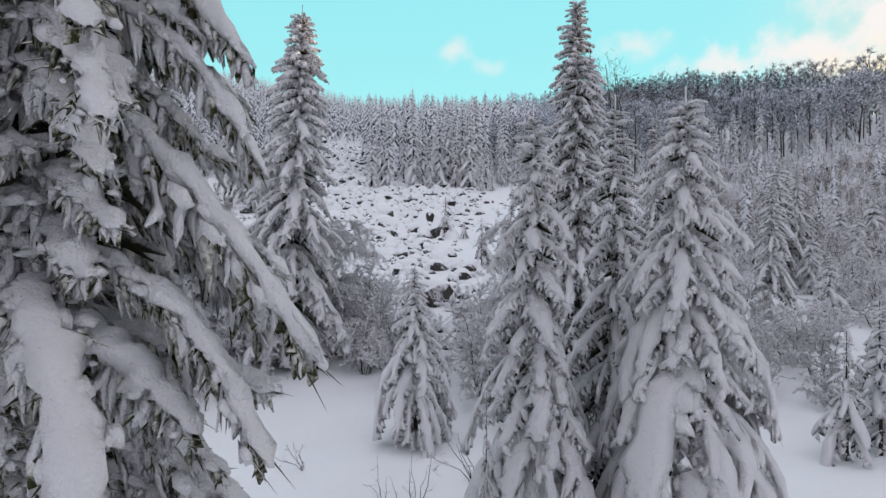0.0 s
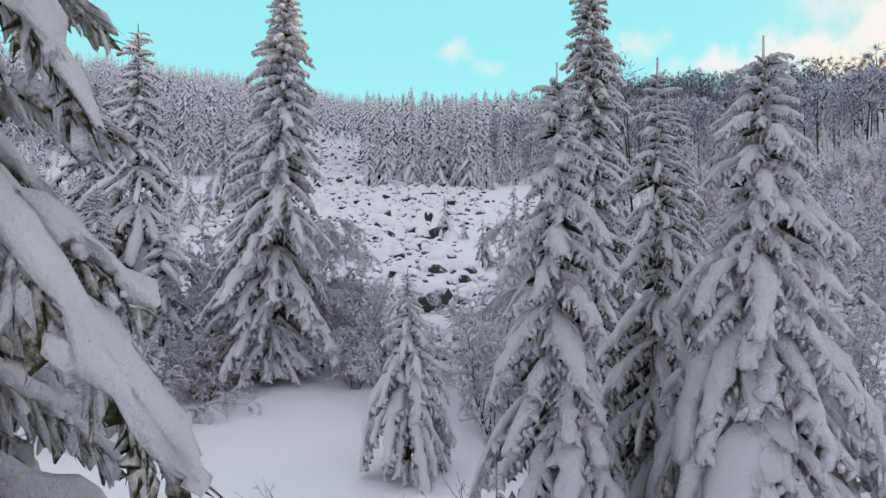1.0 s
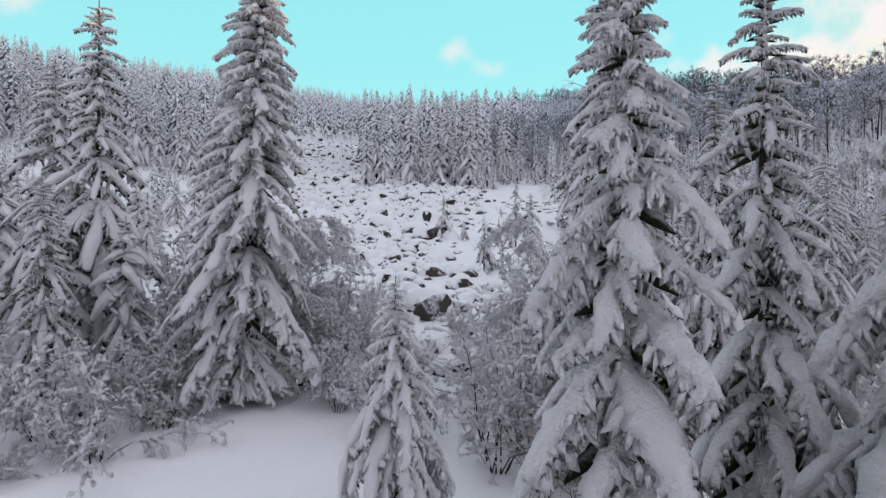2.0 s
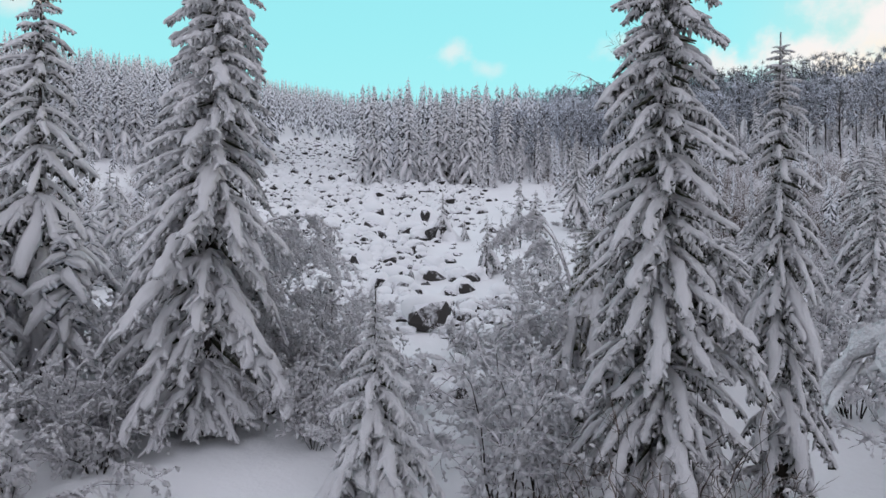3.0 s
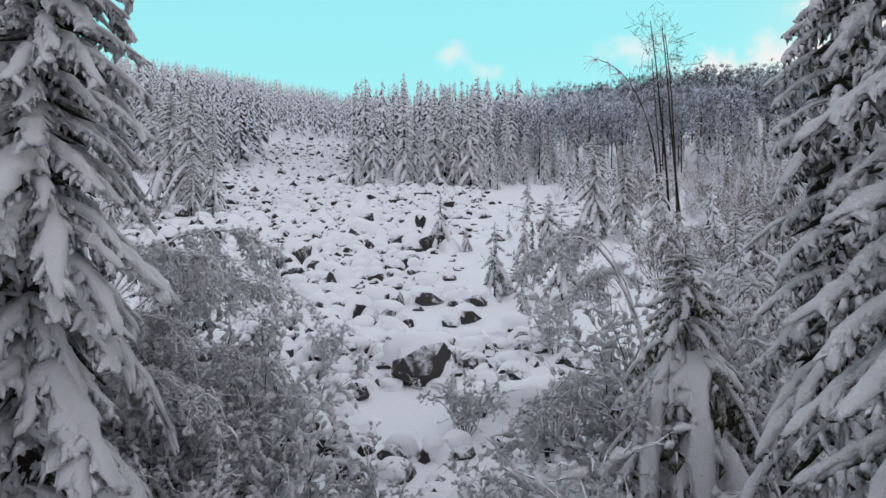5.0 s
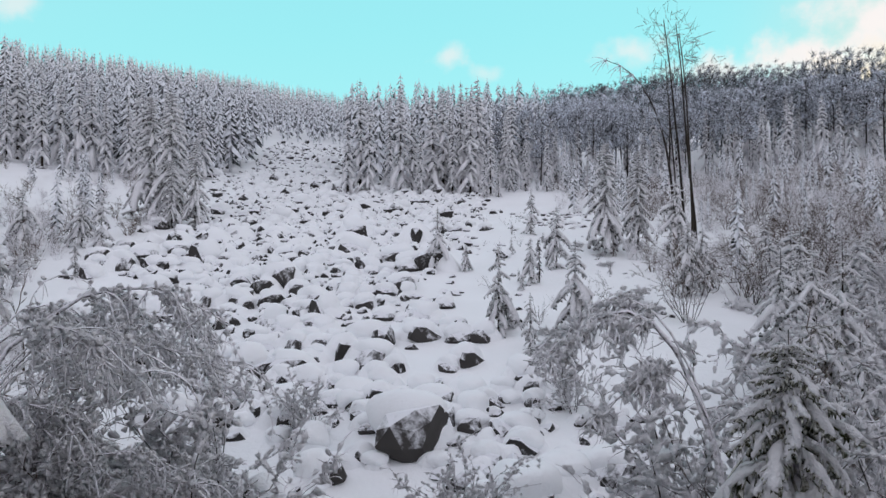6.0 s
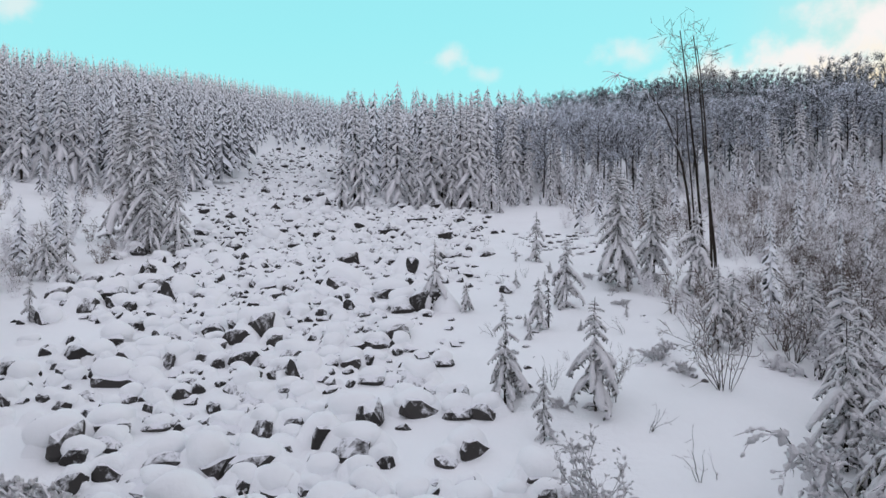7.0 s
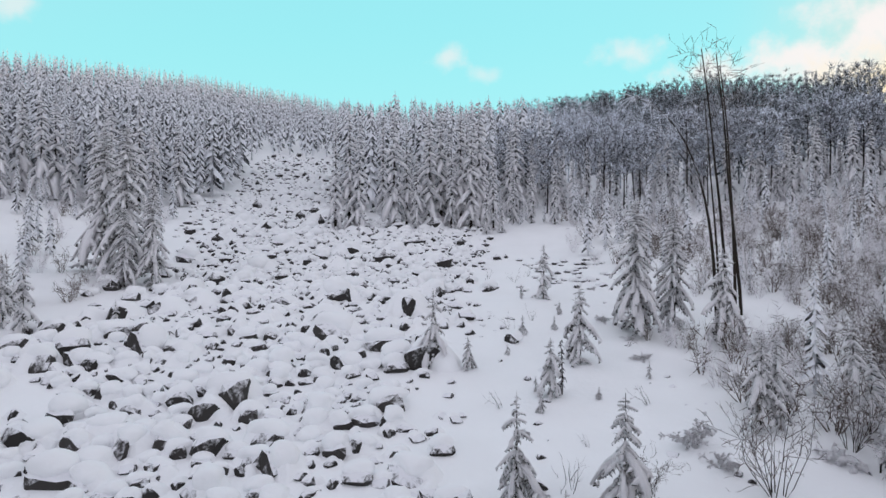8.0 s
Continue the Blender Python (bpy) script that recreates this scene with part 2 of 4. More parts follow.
def branch(seed, rings, sides, fingers, curtain, spikes, wide=0.11, hang=0.34, white=0.35, thin=1.0, reach=1.0, uneven=0.6):
    """One snow-laden bough, a metre long, straight out along x: its needles and its snow.
    A lumpy sleeve of snow lies along it, snowy side twigs droop from both flanks, and rimed twigs hang below like a fringe."""
    rng = np.random.default_rng(seed)
    green, snow = Heap(), Heap()
    x = np.linspace(0.0, 1.0, rings)
    full = wide * (0.42 + 0.58 * np.sin(np.pi * np.clip(0.14 + 0.74 * x, 0, 1))) * (1 + 0.55 * uneven * rng.uniform(-1, 1, rings))
    full[-1] = 0.45 * wide
    sway = 0.04 * np.sin(5 * x + seed)
    a = np.arange(sides) * 2 * np.pi / sides
    c, s = np.cos(a)[None], np.sin(a)[None]
    y = full[:, None] * c * (1 + 0.28 * rng.uniform(-1, 1, (rings, sides)))
    z = full[:, None] * np.where(s > 0, 0.80 * s, 0.40 * s) * (1 + 0.30 * rng.uniform(-1, 1, (rings, sides))) - 0.35 * np.abs(y) + 0.02
    pad = np.stack([np.broadcast_to(x[:, None], y.shape) + 0.022 * rng.uniform(-1, 1, y.shape), y + sway[:, None], z], -1).reshape(-1, 3)
    pad = np.concatenate([pad, [[1.02, sway[-1], -0.02]]])
    i = np.arange(rings - 1)[:, None] * sides
    k = np.arange(sides)[None]
    q = np.stack([i + k, i + (k + 1) % sides, i + sides + (k + 1) % sides, i + sides + k], -1).reshape(-1, 4)
    k = k[0] + (rings - 1) * sides
    end = np.stack([k, (rings - 1) * sides + (k + 1) % sides, 0 * k + len(pad) - 1], 1)
    snow.add(pad, np.concatenate([q[:, [0, 2, 1]], q[:, [0, 3, 2]], end[:, [0, 2, 1]]]))
    spine = np.stack([x * 0.97, sway, -0.55 * wide + 0 * x], 1)[::2]
    green.add(*tube(spine, 0.62 * full[::2] + 0.008, 4, 0.8, 0.35, rng))
    for k in range(fingers):
        side = 1 if rng.random() < 0.5 else -1
        x0 = 0.02 + 0.95 * (k + rng.uniform(-0.6, 1.4)) / fingers
        long = reach * wide * rng.uniform(0.6, 2.4) * (1.15 - 0.60 * x0)
        off = float(np.interp(x0, x, sway))
        t = np.linspace(0, 1, 4)
        droop = rng.uniform(0.45, 1.0)
        path = np.stack([x0 + long * rng.uniform(0.20, 0.65) * t, off + side * (0.15 * wide + long * rng.uniform(0.60, 0.95) * t), -0.02 * t - long * droop * (0.30 * t + 0.55 * t * t)], 1)
        r0 = wide * rng.uniform(0.40 - 0.18 * uneven, 0.42 + 0.25 * uneven)
        snow.add(*tube(path, r0 * np.array([0.7, 1.0, 0.85, 0.12]), 4, 0.75, 0.38, rng, 0.25 * r0))
        green.add(*tube(path[[0, 2, 3]] * [1, 1.06, 1] - [0, 0, 0.75 * r0], r0 * np.array([0.8, 0.9, 0.1]), 3, 1.0, 0.3, rng))
    for k in range(curtain):
        side = -1 if k % 2 else 1
        x0 = 0.03 + 0.94 * (k + rng.uniform(0, 0.9)) / curtain
        y0 = side * wide * rng.uniform(0.05, 1.7) * (1.15 - 0.6 * x0)
        long = hang * (1.1 - 0.70 * x0) * rng.uniform(0.35, 1.2)
        t = np.linspace(0, 1, 3)
        lean = rng.uniform(0.05, 0.45)
        path = np.stack([x0 + long * lean * t, y0 + float(np.interp(x0, x, sway)) + side * long * rng.uniform(-0.05, 0.30) * t, -0.03 - 0.5 * abs(y0) - long * (0.6 * t + 0.4 * t * t)], 1)
        fat = np.array([0.024, 0.036, 0.004]) * thin * rng.uniform(0.7, 1.5)
        (snow if rng.random() < white else green).add(*tube(path, fat, 3, 1.0, 0.35, rng))
    for k in range(spikes):
        x0 = rng.uniform(0.05, 1.0)
        y0 = rng.normal(0, 0.9 * wide) * (1.15 - 0.7 * x0)
        p = np.array([x0, y0, 0.02 - 0.6 * abs(y0)])
        d = np.array([rng.uniform(0.2, 1.0), rng.normal(0, 0.4) + 3 * y0, rng.uniform(-0.8, 0.25)])
        d *= rng.uniform(0.06, 0.14) / np.linalg.norm(d)
        green.add(*tube([p, p + d], [0.011, 0.002], 3))
    return green.arrays(), snow.arrays()


NEAR = [branch(s, 13, 6, 16, 30, 4, 0.105, 0.32, 0.40, 1.0, 1.05, 0.6) for s in range(8)]
RICH = [heavy_branch(10 + s) for s in range(7)]
PLASTER = [branch(30 + s, 13, 6, 18, 26, 2, 0.125, 0.31, 0.75, 1.0, 1.1, 0.7) for s in range(8)]
MIDDLE = [branch(20 + s, 6, 5, 6, 9, 1, 0.13, 0.36, 0.25, 1.3) for s in range(4)]
DISTANT = [branch(40 + s, 4, 4, 2, 2, 0, 0.16, 0.34, 0.35, 1.8) for s in range(3)]


def spruce_meshes(seed, height, radius, count, kit, name, foot=0.03, low=46.0, fat=1.0, slim=0.62, ragged=0.14, arch=1.0, needle=None, wild=5, inner=0.0, high=None):
    """The trunk, needles and snow of one spruce. foot: where the lowest tips hang, as a share of the height;
    low: how steeply the lowest boughs hang, in degrees."""
    rng = np.random.default_rng(seed)
    green, snow, core = Heap(), Heap(), Heap()
    u = (np.arange(count) + rng.uniform(0, 1, count)) / count
    tips = foot + (0.97 - foot) * (1 - (1 - u) ** 1.35)
    az = rng.uniform(0, 6.28)
    skirt = rng.uniform(0.0, 0.05, count // 9)
    for h in np.concatenate([tips, skirt]):
        az += 2.39996 + rng.normal(0, 0.22)
        reach = (0.05 * radius + 0.95 * radius * (1 - h) ** slim) * (1 + ragged * rng.uniform(-2.4, 1.0)) + 0.05
        if rng.random() < 0.32 + 0.26 * (1 - h) ** 2:
            reach *= rng.uniform(0.4, 0.9)
        drop = low * (1 - h) ** 0.55 * 1.12 - 22 * max(0.0, h - 0.8) * 4 + rng.normal(0, wild)
        if h < 0.05 and rng.random() < 0.6:
            drop, reach = rng.uniform(12, 30), reach * rng.uniform(0.45, 0.95)
        drop = radians(min(72, drop))
        base = min(h * height + reach * math.tan(drop), height * 0.985)
        dz = h * height - base
        long = math.hypot(reach, dz)
        tilt = math.atan2(dz, reach)
        bulk = fat * (0.17 * long + 0.58 * min(long, 1.0)) * rng.uniform(0.75, 1.3)
        bow = rng.uniform(0.03, 0.13) * arch * long
        fan = min(1.9, 1 + 0.30 * max(0.0, long - 0.9)) if kit is not RICH else 1.65
        flip = -1 if rng.random() < 0.5 else 1
        ca, sa, ct, st = math.cos(az), math.sin(az), math.cos(tilt), math.sin(tilt)
        for heap, (v, f) in zip((green, snow), (high if high and h * height > 11.0 else kit)[int(rng.integers(len(kit)))]):
            x, y, z = v[:, 0] * long, v[:, 1] * bulk * fan * flip, v[:, 2] * bulk
            z = z + bow * np.sin(np.pi * np.clip(v[:, 0], 0, 1) ** 0.8)
            xr, zr = x * ct - z * st, x * st + z * ct
            heap.add(np.stack([xr * ca - y * sa, xr * sa + y * ca, base + zr], 1), f if flip > 0 else f[:, ::-1])
        # a dark core under each bough deepens the shade in the gaps by colour
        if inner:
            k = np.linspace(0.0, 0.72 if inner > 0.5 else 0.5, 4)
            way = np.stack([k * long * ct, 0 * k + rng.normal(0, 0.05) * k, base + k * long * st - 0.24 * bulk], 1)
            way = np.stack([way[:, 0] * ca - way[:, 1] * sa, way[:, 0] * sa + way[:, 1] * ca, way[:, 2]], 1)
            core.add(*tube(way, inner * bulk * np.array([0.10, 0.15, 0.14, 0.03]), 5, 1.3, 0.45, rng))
    hs = np.linspace(0, 1, 10)
    girth = 0.012 * height * (1 - hs) ** 1.1 + 0.008
    trunk = tube(np.stack([0.02 * np.sin(5 * hs + seed), 0.02 * np.cos(4 * hs), hs * height - 0.3 * (hs == 0)], 1), girth, 8)
    k = np.linspace(0, 1, 5)
    snow.add(*tube(np.stack([0 * k, 0 * k, height * (0.86 + 0.14 * k)], 1), 0.010 + 0.0030 * height * (1 - k) ** 1.3, 6, 1.0, 0.3, rng))
    return (mesh_of(name + " trunk", *trunk, BARK), mesh_of(name + " needles", *green.arrays(), needle or (NEEDLE if kit is not DISTANT else FAR_NEEDLE)),
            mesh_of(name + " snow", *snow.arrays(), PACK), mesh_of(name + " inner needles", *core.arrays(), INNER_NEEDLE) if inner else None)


def spruce(meshes, m, label, group):
    ob = thing("spruce_tree", m, label, "tree", group)
    part("trunk", meshes[0], ob, "grey-brown rimed trunk")
    part("needles", meshes[1], ob, "dark green rimed boughs")
    tagged(part("snow_load", meshes[2], ob, "thick white snow on the boughs"), kind="stuff")
    if meshes[3]:
        part("inner_foliage", meshes[3], ob, "inner needles with the crown's shade in their dark colour")
    return ob


# ======== land ========
def ramp(v, soft):
    return soft * np.logaddexp(0, np.asarray(v, float) / soft)


def wave(x, y, size, seed):
    r = np.random.default_rng(seed)
    out = 0
    for k in range(7):
        a, p = r.uniform(0, 2 * np.pi), r.uniform(0, 6.28)
        s = size * r.uniform(0.6, 1.6)
        out = out + np.sin((x * math.cos(a) + y * math.sin(a)) * 6.283 / s + p)
    return out / 7


def land(x, y):
    """The height of the ground."""
    x, y = np.asarray(x, float), np.asarray(y, float)
    h = 0.2 + 0.19 * ramp(y - 27, 4) + 0.045 * ramp(y - 145, 12) - 0.40 * ramp(y - 500, 40)
    u = np.clip((x - 12) / 90, 0, 1.1)
    h = h + 11 * u * u / (1 + np.exp(-(y - 45) / 10)) - 0.15 * ramp(x - 112, 6)
    h = h + 0.06 * ramp(-x - 27, 4) + 0.15 * ramp(-x - 45, 10) - 0.23 * ramp(-x - 140, 15) - 0.5 * ramp(-x - 330, 30)
    h = h + 0.05 * ramp(-x - 9, 3) * np.exp(-((y - 26) / 18) ** 2)
    return h + 0.35 * wave(x, y, 26, 5) * np.clip((y - 20) / 40, 0.2, 1) + 0.08 * wave(x, y, 5, 6)


def in_field(x, y):
    """How far inside the boulder field a place lies, in metres (minus: outside)."""
    left = np.interp(y, [33, 42, 48, 56, 70, 90, 112, 135, 150, 225], [-3.5, -6, -13, -20, -25, -23, -31, -37, -36, -49])
    right = np.interp(y, [33, 42, 46, 50, 56, 66, 77, 94, 112, 122, 135, 150, 225], [5.5, 6.8, 4.6, 2.6, 2.2, 1.5, 4, 6, 7, -5, -15.5, -18.5, -30])
    wob = 1.0 * wave(x, y, 14, 9)
    return np.minimum(np.minimum(x - left, right - x), np.minimum(y - 33.0, 222 - y)) + wob


gx = np.sinh(np.linspace(-1, 1, 251) * 4.4) / math.sinh(4.4) * 700
gy = np.concatenate([np.linspace(-420, -20, 16), np.linspace(-16, 150, 200), 150 + np.geomspace(1.2, 900, 70)])
X, Y = np.meshgrid(gx, gy)
Z = land(X, Y)
nx = len(gx)
i = (np.arange(len(gy) - 1)[:, None] * nx + np.arange(nx - 1)).ravel()
quads = np.concatenate([np.stack([i, i + 1, i + nx + 1], 1), np.stack([i, i + nx + 1, i + nx], 1)])
tagged(new("ground", mesh_of("ground", np.stack([X, Y, Z], -1).reshape(-1, 3), quads, SNOW)),
       "deep untouched snow over a rising valley floor", "snow", kind="structure")


def stand(x, y, turn=0.0, size=1.0, sink=0.1, lean=0.0):
    return pose(x, y, float(land(x, y)) - sink, lean, 0, turn) @ Matrix.Diagonal((size, size, size, 1))


# ======== large spruces by the clearing ========
# name, x, y, height of the tip, crown radius, boughs, steepest hang, seed, thickness, label
LARGE = [
    ("tall", -7.05, 29.8, 17.6, 2.9, 390, 35, 1, 0.92, "tall full spruce with drooping snow-laden boughs beside the clearing"),
    ("near", -3.6, 5.8, 15.4, 3.05, 380, 36, 2, 0.80, "large spruce with dark needles showing between heavy snow"),
    ("slender", 1.5, 10.9, 8.9, 1.30, 160, 56, 3, 1.0, "slender young spruce thickly plastered with snow"),
    ("dark", 3.25, 12.4, 9.4, 1.35, 150, 52, 4, 0.95, "young spruce standing close between two others under snow"),
    ("broad", 3.88, 10.5, 9.1, 1.66, 230, 56, 5, 1.05, "broad young spruce thickly plastered with snow"),
    ("spire", 4.8, 23.6, 15.8, 2.15, 340, 36, 6, 0.92, "tall spire-topped spruce with shaggy snowy boughs"),
    ("behind", 6.3, 28.2, 15.2, 1.85, 180, 42, 9, 0.95, "tall spruce with thick snowy boughs close behind another"),
    ("thin", 8.4, 25.9, 12.0, 1.45, 140, 54, 7, 0.9, "thin spruce with short drooping snowy boughs"),
    ("bushy", 5.15, 31.5, 7.6, 1.9, 150, 50, 11, 0.9, "bushy young spruce with brown-green needles under snow"),
    ("stout", 11.9, 42.6, 6.6, 1.6, 110, 50, 12, 0.9, "stout young spruce with heavy clumps of snow"),
    ("full", 11.9, 37.4, 7.4, 1.7, 120, 48, 13, 1.05, "full spruce with thick white snowy boughs"),
    ("small", -0.88, 20.7, 6.05, 1.5, 100, 54, 8, 0.9, "small tidy spruce under snow among leafless shrubs"),
]
PLASTERED = ("tall", "slender", "broad", "full", "small")
for name, x, y, top, radius, count, low, seed, fat, label in LARGE:
    g = float(land(x, y))
    near = name == "near"
    meshes = spruce_meshes(seed, top - g + 0.1, radius, count, RICH if near else PLASTER if name in PLASTERED else NEAR, name, 0.02, low, fat,
                           slim=0.8 if name in ("small", "near") else 0.62, arch=1.3, wild=8 if near else 5, inner=0.4 if near else 0.38, high=MIDDLE * 2 if near else None,
                           needle=GREEN_NEEDLE if name in ("near", "bushy", "stout") else PALE_NEEDLE if name in PLASTERED else None)
    spruce(meshes, pose(x, y, g - 0.1, 0, 2.4, 0) if name == "tall" else stand(x, y, 40 * seed), label, "large spruces")

# ======== middle spruces ========
FULL = [spruce_meshes(60 + k, 10.0, 1.9 + 0.15 * k, 120, MIDDLE, "middle spruce", 0.04, 46, 1.0) for k in range(3)]
SMALL = [spruce_meshes(70 + k, 4.0, 0.85 + 0.12 * k, 46, MIDDLE, "small spruce", 0.04, 50, 1.15, slim=0.75, ragged=0.25) for k in range(4)]
ROWED = [spruce_meshes(80 + k, 14.0, 1.5 + 0.2 * k, 62, DISTANT, "woodland spruce", 0.0, 48, 1.35) for k in range(4)]
HILL = [spruce_meshes(90 + k, 5.0, 0.9 + 0.15 * k, 44, DISTANT, "hillside spruce", 0.04, 48, 1.25, ragged=0.22) for k in range(4)]
# x, y, height
SINGLE = [(-14.3, 33.7, 15.4), (-13.9, 29.2, 8.0), (-17.5, 36, 13), (-21, 33, 10), (-25.5, 86, 13.0), (-28.3, 88, 12.5), (-22.4, 84, 8.5), (-24.2, 83, 6.5),
          (12.9, 72.1, 8.6), (15.8, 73.5, 8.0), (20, 40, 8), (24, 47, 9), (28, 52, 8)]
for k, (x, y, h) in enumerate(SINGLE):
    spruce(FULL[k % 3], stand(x, y, 70 * k, h / 10), "snow-covered spruce standing on the open slope", "slope spruces")
LITTLE = [(11.8, 19.2, 3.9), (13.9, 20.8, 4.6), (20, 34, 4.8), (17.4, 26, 4.2), (3.1, 52.6, 4.2), (4.1, 49.4, 2.6), (6.4, 51.6, 4.4), (17.4, 69.8, 5.8), (0.25, 66.4, 4.3), (8.4, 80, 4.2), (8.3, 67, 4.4),
          (5.9, 62.4, 2.9), (5.8, 72, 1.4), (8.4, 38.6, 3.0), (13.2, 47.2, 4.8), (14.9, 49.2, 4.4), (13.8, 44.4, 5.6), (12.6, 44, 5.6), (10.6, 38.4, 4.4), (14.4, 40, 5.0), (12.8, 36, 4.6), (15.5, 50, 5.2), (13.8, 58, 4.2), (15.2, 59.5, 3.6), (19.5, 61, 4.2),
          (-24, 70, 4.6), (-26.5, 72, 4.2), (-29, 69, 4.8), (-19.5, 72, 2.0), (-22, 63, 2.4), (2.1, 66, 1.9)]
for k, (x, y, h) in enumerate(LITTLE):
    spruce(SMALL[k % 4], stand(x, y, 50 * k, h / 4), "young spruce dusted with snow on the slope", "young spruces")

spruce(SMALL[1], stand(0.62, 9.4, 20) @ Matrix.Diagonal((0.34, 0.34, 1.08, 1)), "thin spruce sapling wrapped in snow", "young spruces")


# ======== shrubs and leafless trees ========
def limb(start, way, long, bend, sag, k, rng):
    """A curved path: it sets out along way, bends by chance and sags."""
    p, d = np.array(start, float), np.array(way, float) / np.linalg.norm(way)
    out = [p]
    for j in range(k):
        d = d + rng.normal(0, bend, 3) + [0, 0, -sag * (j + 1) / k]
        d /= np.linalg.norm(d)
        p = p + d * long / k
        out.append(p)
    return np.array(out)


def clump(heap, p, d, r0, rng):
    """A small lump of snow caught on a twig."""
    d = np.asarray(d) / (np.linalg.norm(d) + 1e-9) * 1.1 * r0
    heap.add(*tube([p - d, p + [0, 0, 0.2 * r0], p + d], [0.45 * r0, r0, 0.35 * r0], 3, 0.95, 0.35, rng))


def shrub_meshes(seed, height, stems, sag, twigs, spread, name, thick=1.0, bow=(0, 0), fine=6, load=0.45, skin=None):
    """Bent stems with fine rimed side twigs, and the clumps of snow that sit on them."""
    rng = np.random.default_rng(seed)
    wood, snow, poles = Heap(), Heap(), Heap()
    for j in range(stems):
        a = rng.uniform(0, 2 * np.pi)
        way = [math.cos(a) * spread + bow[0], math.sin(a) * spread + bow[1], 1.0]
        long = height * rng.uniform(0.7, 1.3)
        path = limb([0.2 * math.cos(a), 0.2 * math.sin(a), -0.1], way, long, 0.20, sag, 6, rng)
        path[:, 2] = np.maximum(path[:, 2], -0.1)
        poles.add(*tube(path, np.linspace(0.022, 0.006, 7) * thick, 4))
        for i in range(2, 6):
            if rng.random() < load:
                r0 = rng.uniform(0.05, 0.13) * thick
                clump(snow, path[i] + (path[i + 1] - path[i]) * rng.random(), path[i + 1] - path[i], 0.8 * r0, rng)
        for k in range(twigs):
            u = rng.uniform(0.18, 1.0)
            i = min(5, int(u * 6))
            p = path[i] + (path[i + 1] - path[i]) * (u * 6 - i)
            d = path[i + 1] - path[i]
            d = d / np.linalg.norm(d) * 0.8 + rng.normal(0, 0.5, 3)
            side = limb(p, d, height * rng.uniform(0.14, 0.32), 0.30, sag * 1.6, 4, rng)
            wood.add(*tube(side, np.array([0.009, 0.014, 0.014, 0.011, 0.004]) * thick * rng.uniform(0.8, 1.3), 3, 1.0, 0.3, rng))
            for q in range(fine):
                c = int(rng.integers(1, 5))
                d2 = side[c] - side[c - 1]
                d2 = d2 / np.linalg.norm(d2) + rng.normal(0, 0.6, 3) - [0, 0, 2.0 * sag]
                tip = limb(side[c], d2, height * rng.uniform(0.04, 0.12), 0.35, sag, 2, rng)
                wood.add(*tube(tip, np.array([0.006, 0.010, 0.003]) * thick * rng.uniform(0.8, 1.3), 3, 1.0, 0.3, rng))
                if rng.random() < load:
                    r0 = rng.uniform(0.034, 0.090) * thick
                    clump(snow, tip[int(rng.integers(0, 3))], tip[1] - tip[0], r0, rng)
            for c in range(1, 4):
                if rng.random() < load:
                    r0 = rng.uniform(0.050, 0.150) * thick
                    clump(snow, side[c - 1] + (side[c] - side[c - 1]) * rng.random(), side[c] - side[c - 1], 0.75 * r0, rng)
    return mesh_of(name + " twigs", *wood.arrays(), skin or TWIG), mesh_of(name + " snow", *snow.arrays(), PACK), mesh_of(name + " stems", *poles.arrays(), BARK)


def shrub(meshes, m, label, group):
    ob = thing("shrub", m, label, "shrub", group)
    part("crown", meshes[0], ob, "brown twigs white with rime")
    tagged(part("snow_load", meshes[1], ob, "clumps of snow on the stems"), kind="stuff")
    tagged(part("wood", meshes[2], ob, "dark bent stems"), kind="stuff")
    return ob


WEEPING = [shrub_meshes(100 + k, 3.0, 13, 0.22, 13, 0.5, "weeping shrub", 1.15, fine=4, load=0.85) for k in range(3)]
UPRIGHT = [shrub_meshes(120 + k, 3.6, 11, 0.05, 13, 0.28, "upright shrub", 1.05, fine=4, load=0.85) for k in range(3)]
THICKET = [shrub_meshes(130 + k, 1.9, 12, 0.12, 10, 0.7, "low shrub", 1.15, fine=4, load=0.85) for k in range(3)]
SCRUB = [shrub_meshes(145 + k, 2.6, 8, (0.04, 0.12, 0.2)[k], 9, 0.5, "hillside shrub", 1.7, fine=4, load=0.3) for k in range(3)]
SHOOT = [shrub_meshes(140 + k, 1.1, 5, 0.02, 2, 0.25, "shoots", 0.5, fine=1, load=0.12) for k in range(2)]

BARE = [shrub_meshes(165 + k, 2.6, 9, 0.03, 7, 0.22, "bare shrub", 0.55, fine=4, load=0.08, skin=BROWN) for k in range(2)]

TALL_BARE = [shrub_meshes(175 + k, 3.2, 12, -0.02, 9, 0.33, "tall bare shrub", 0.8, fine=3, load=0.05, skin=BROWN) for k in range(2)]
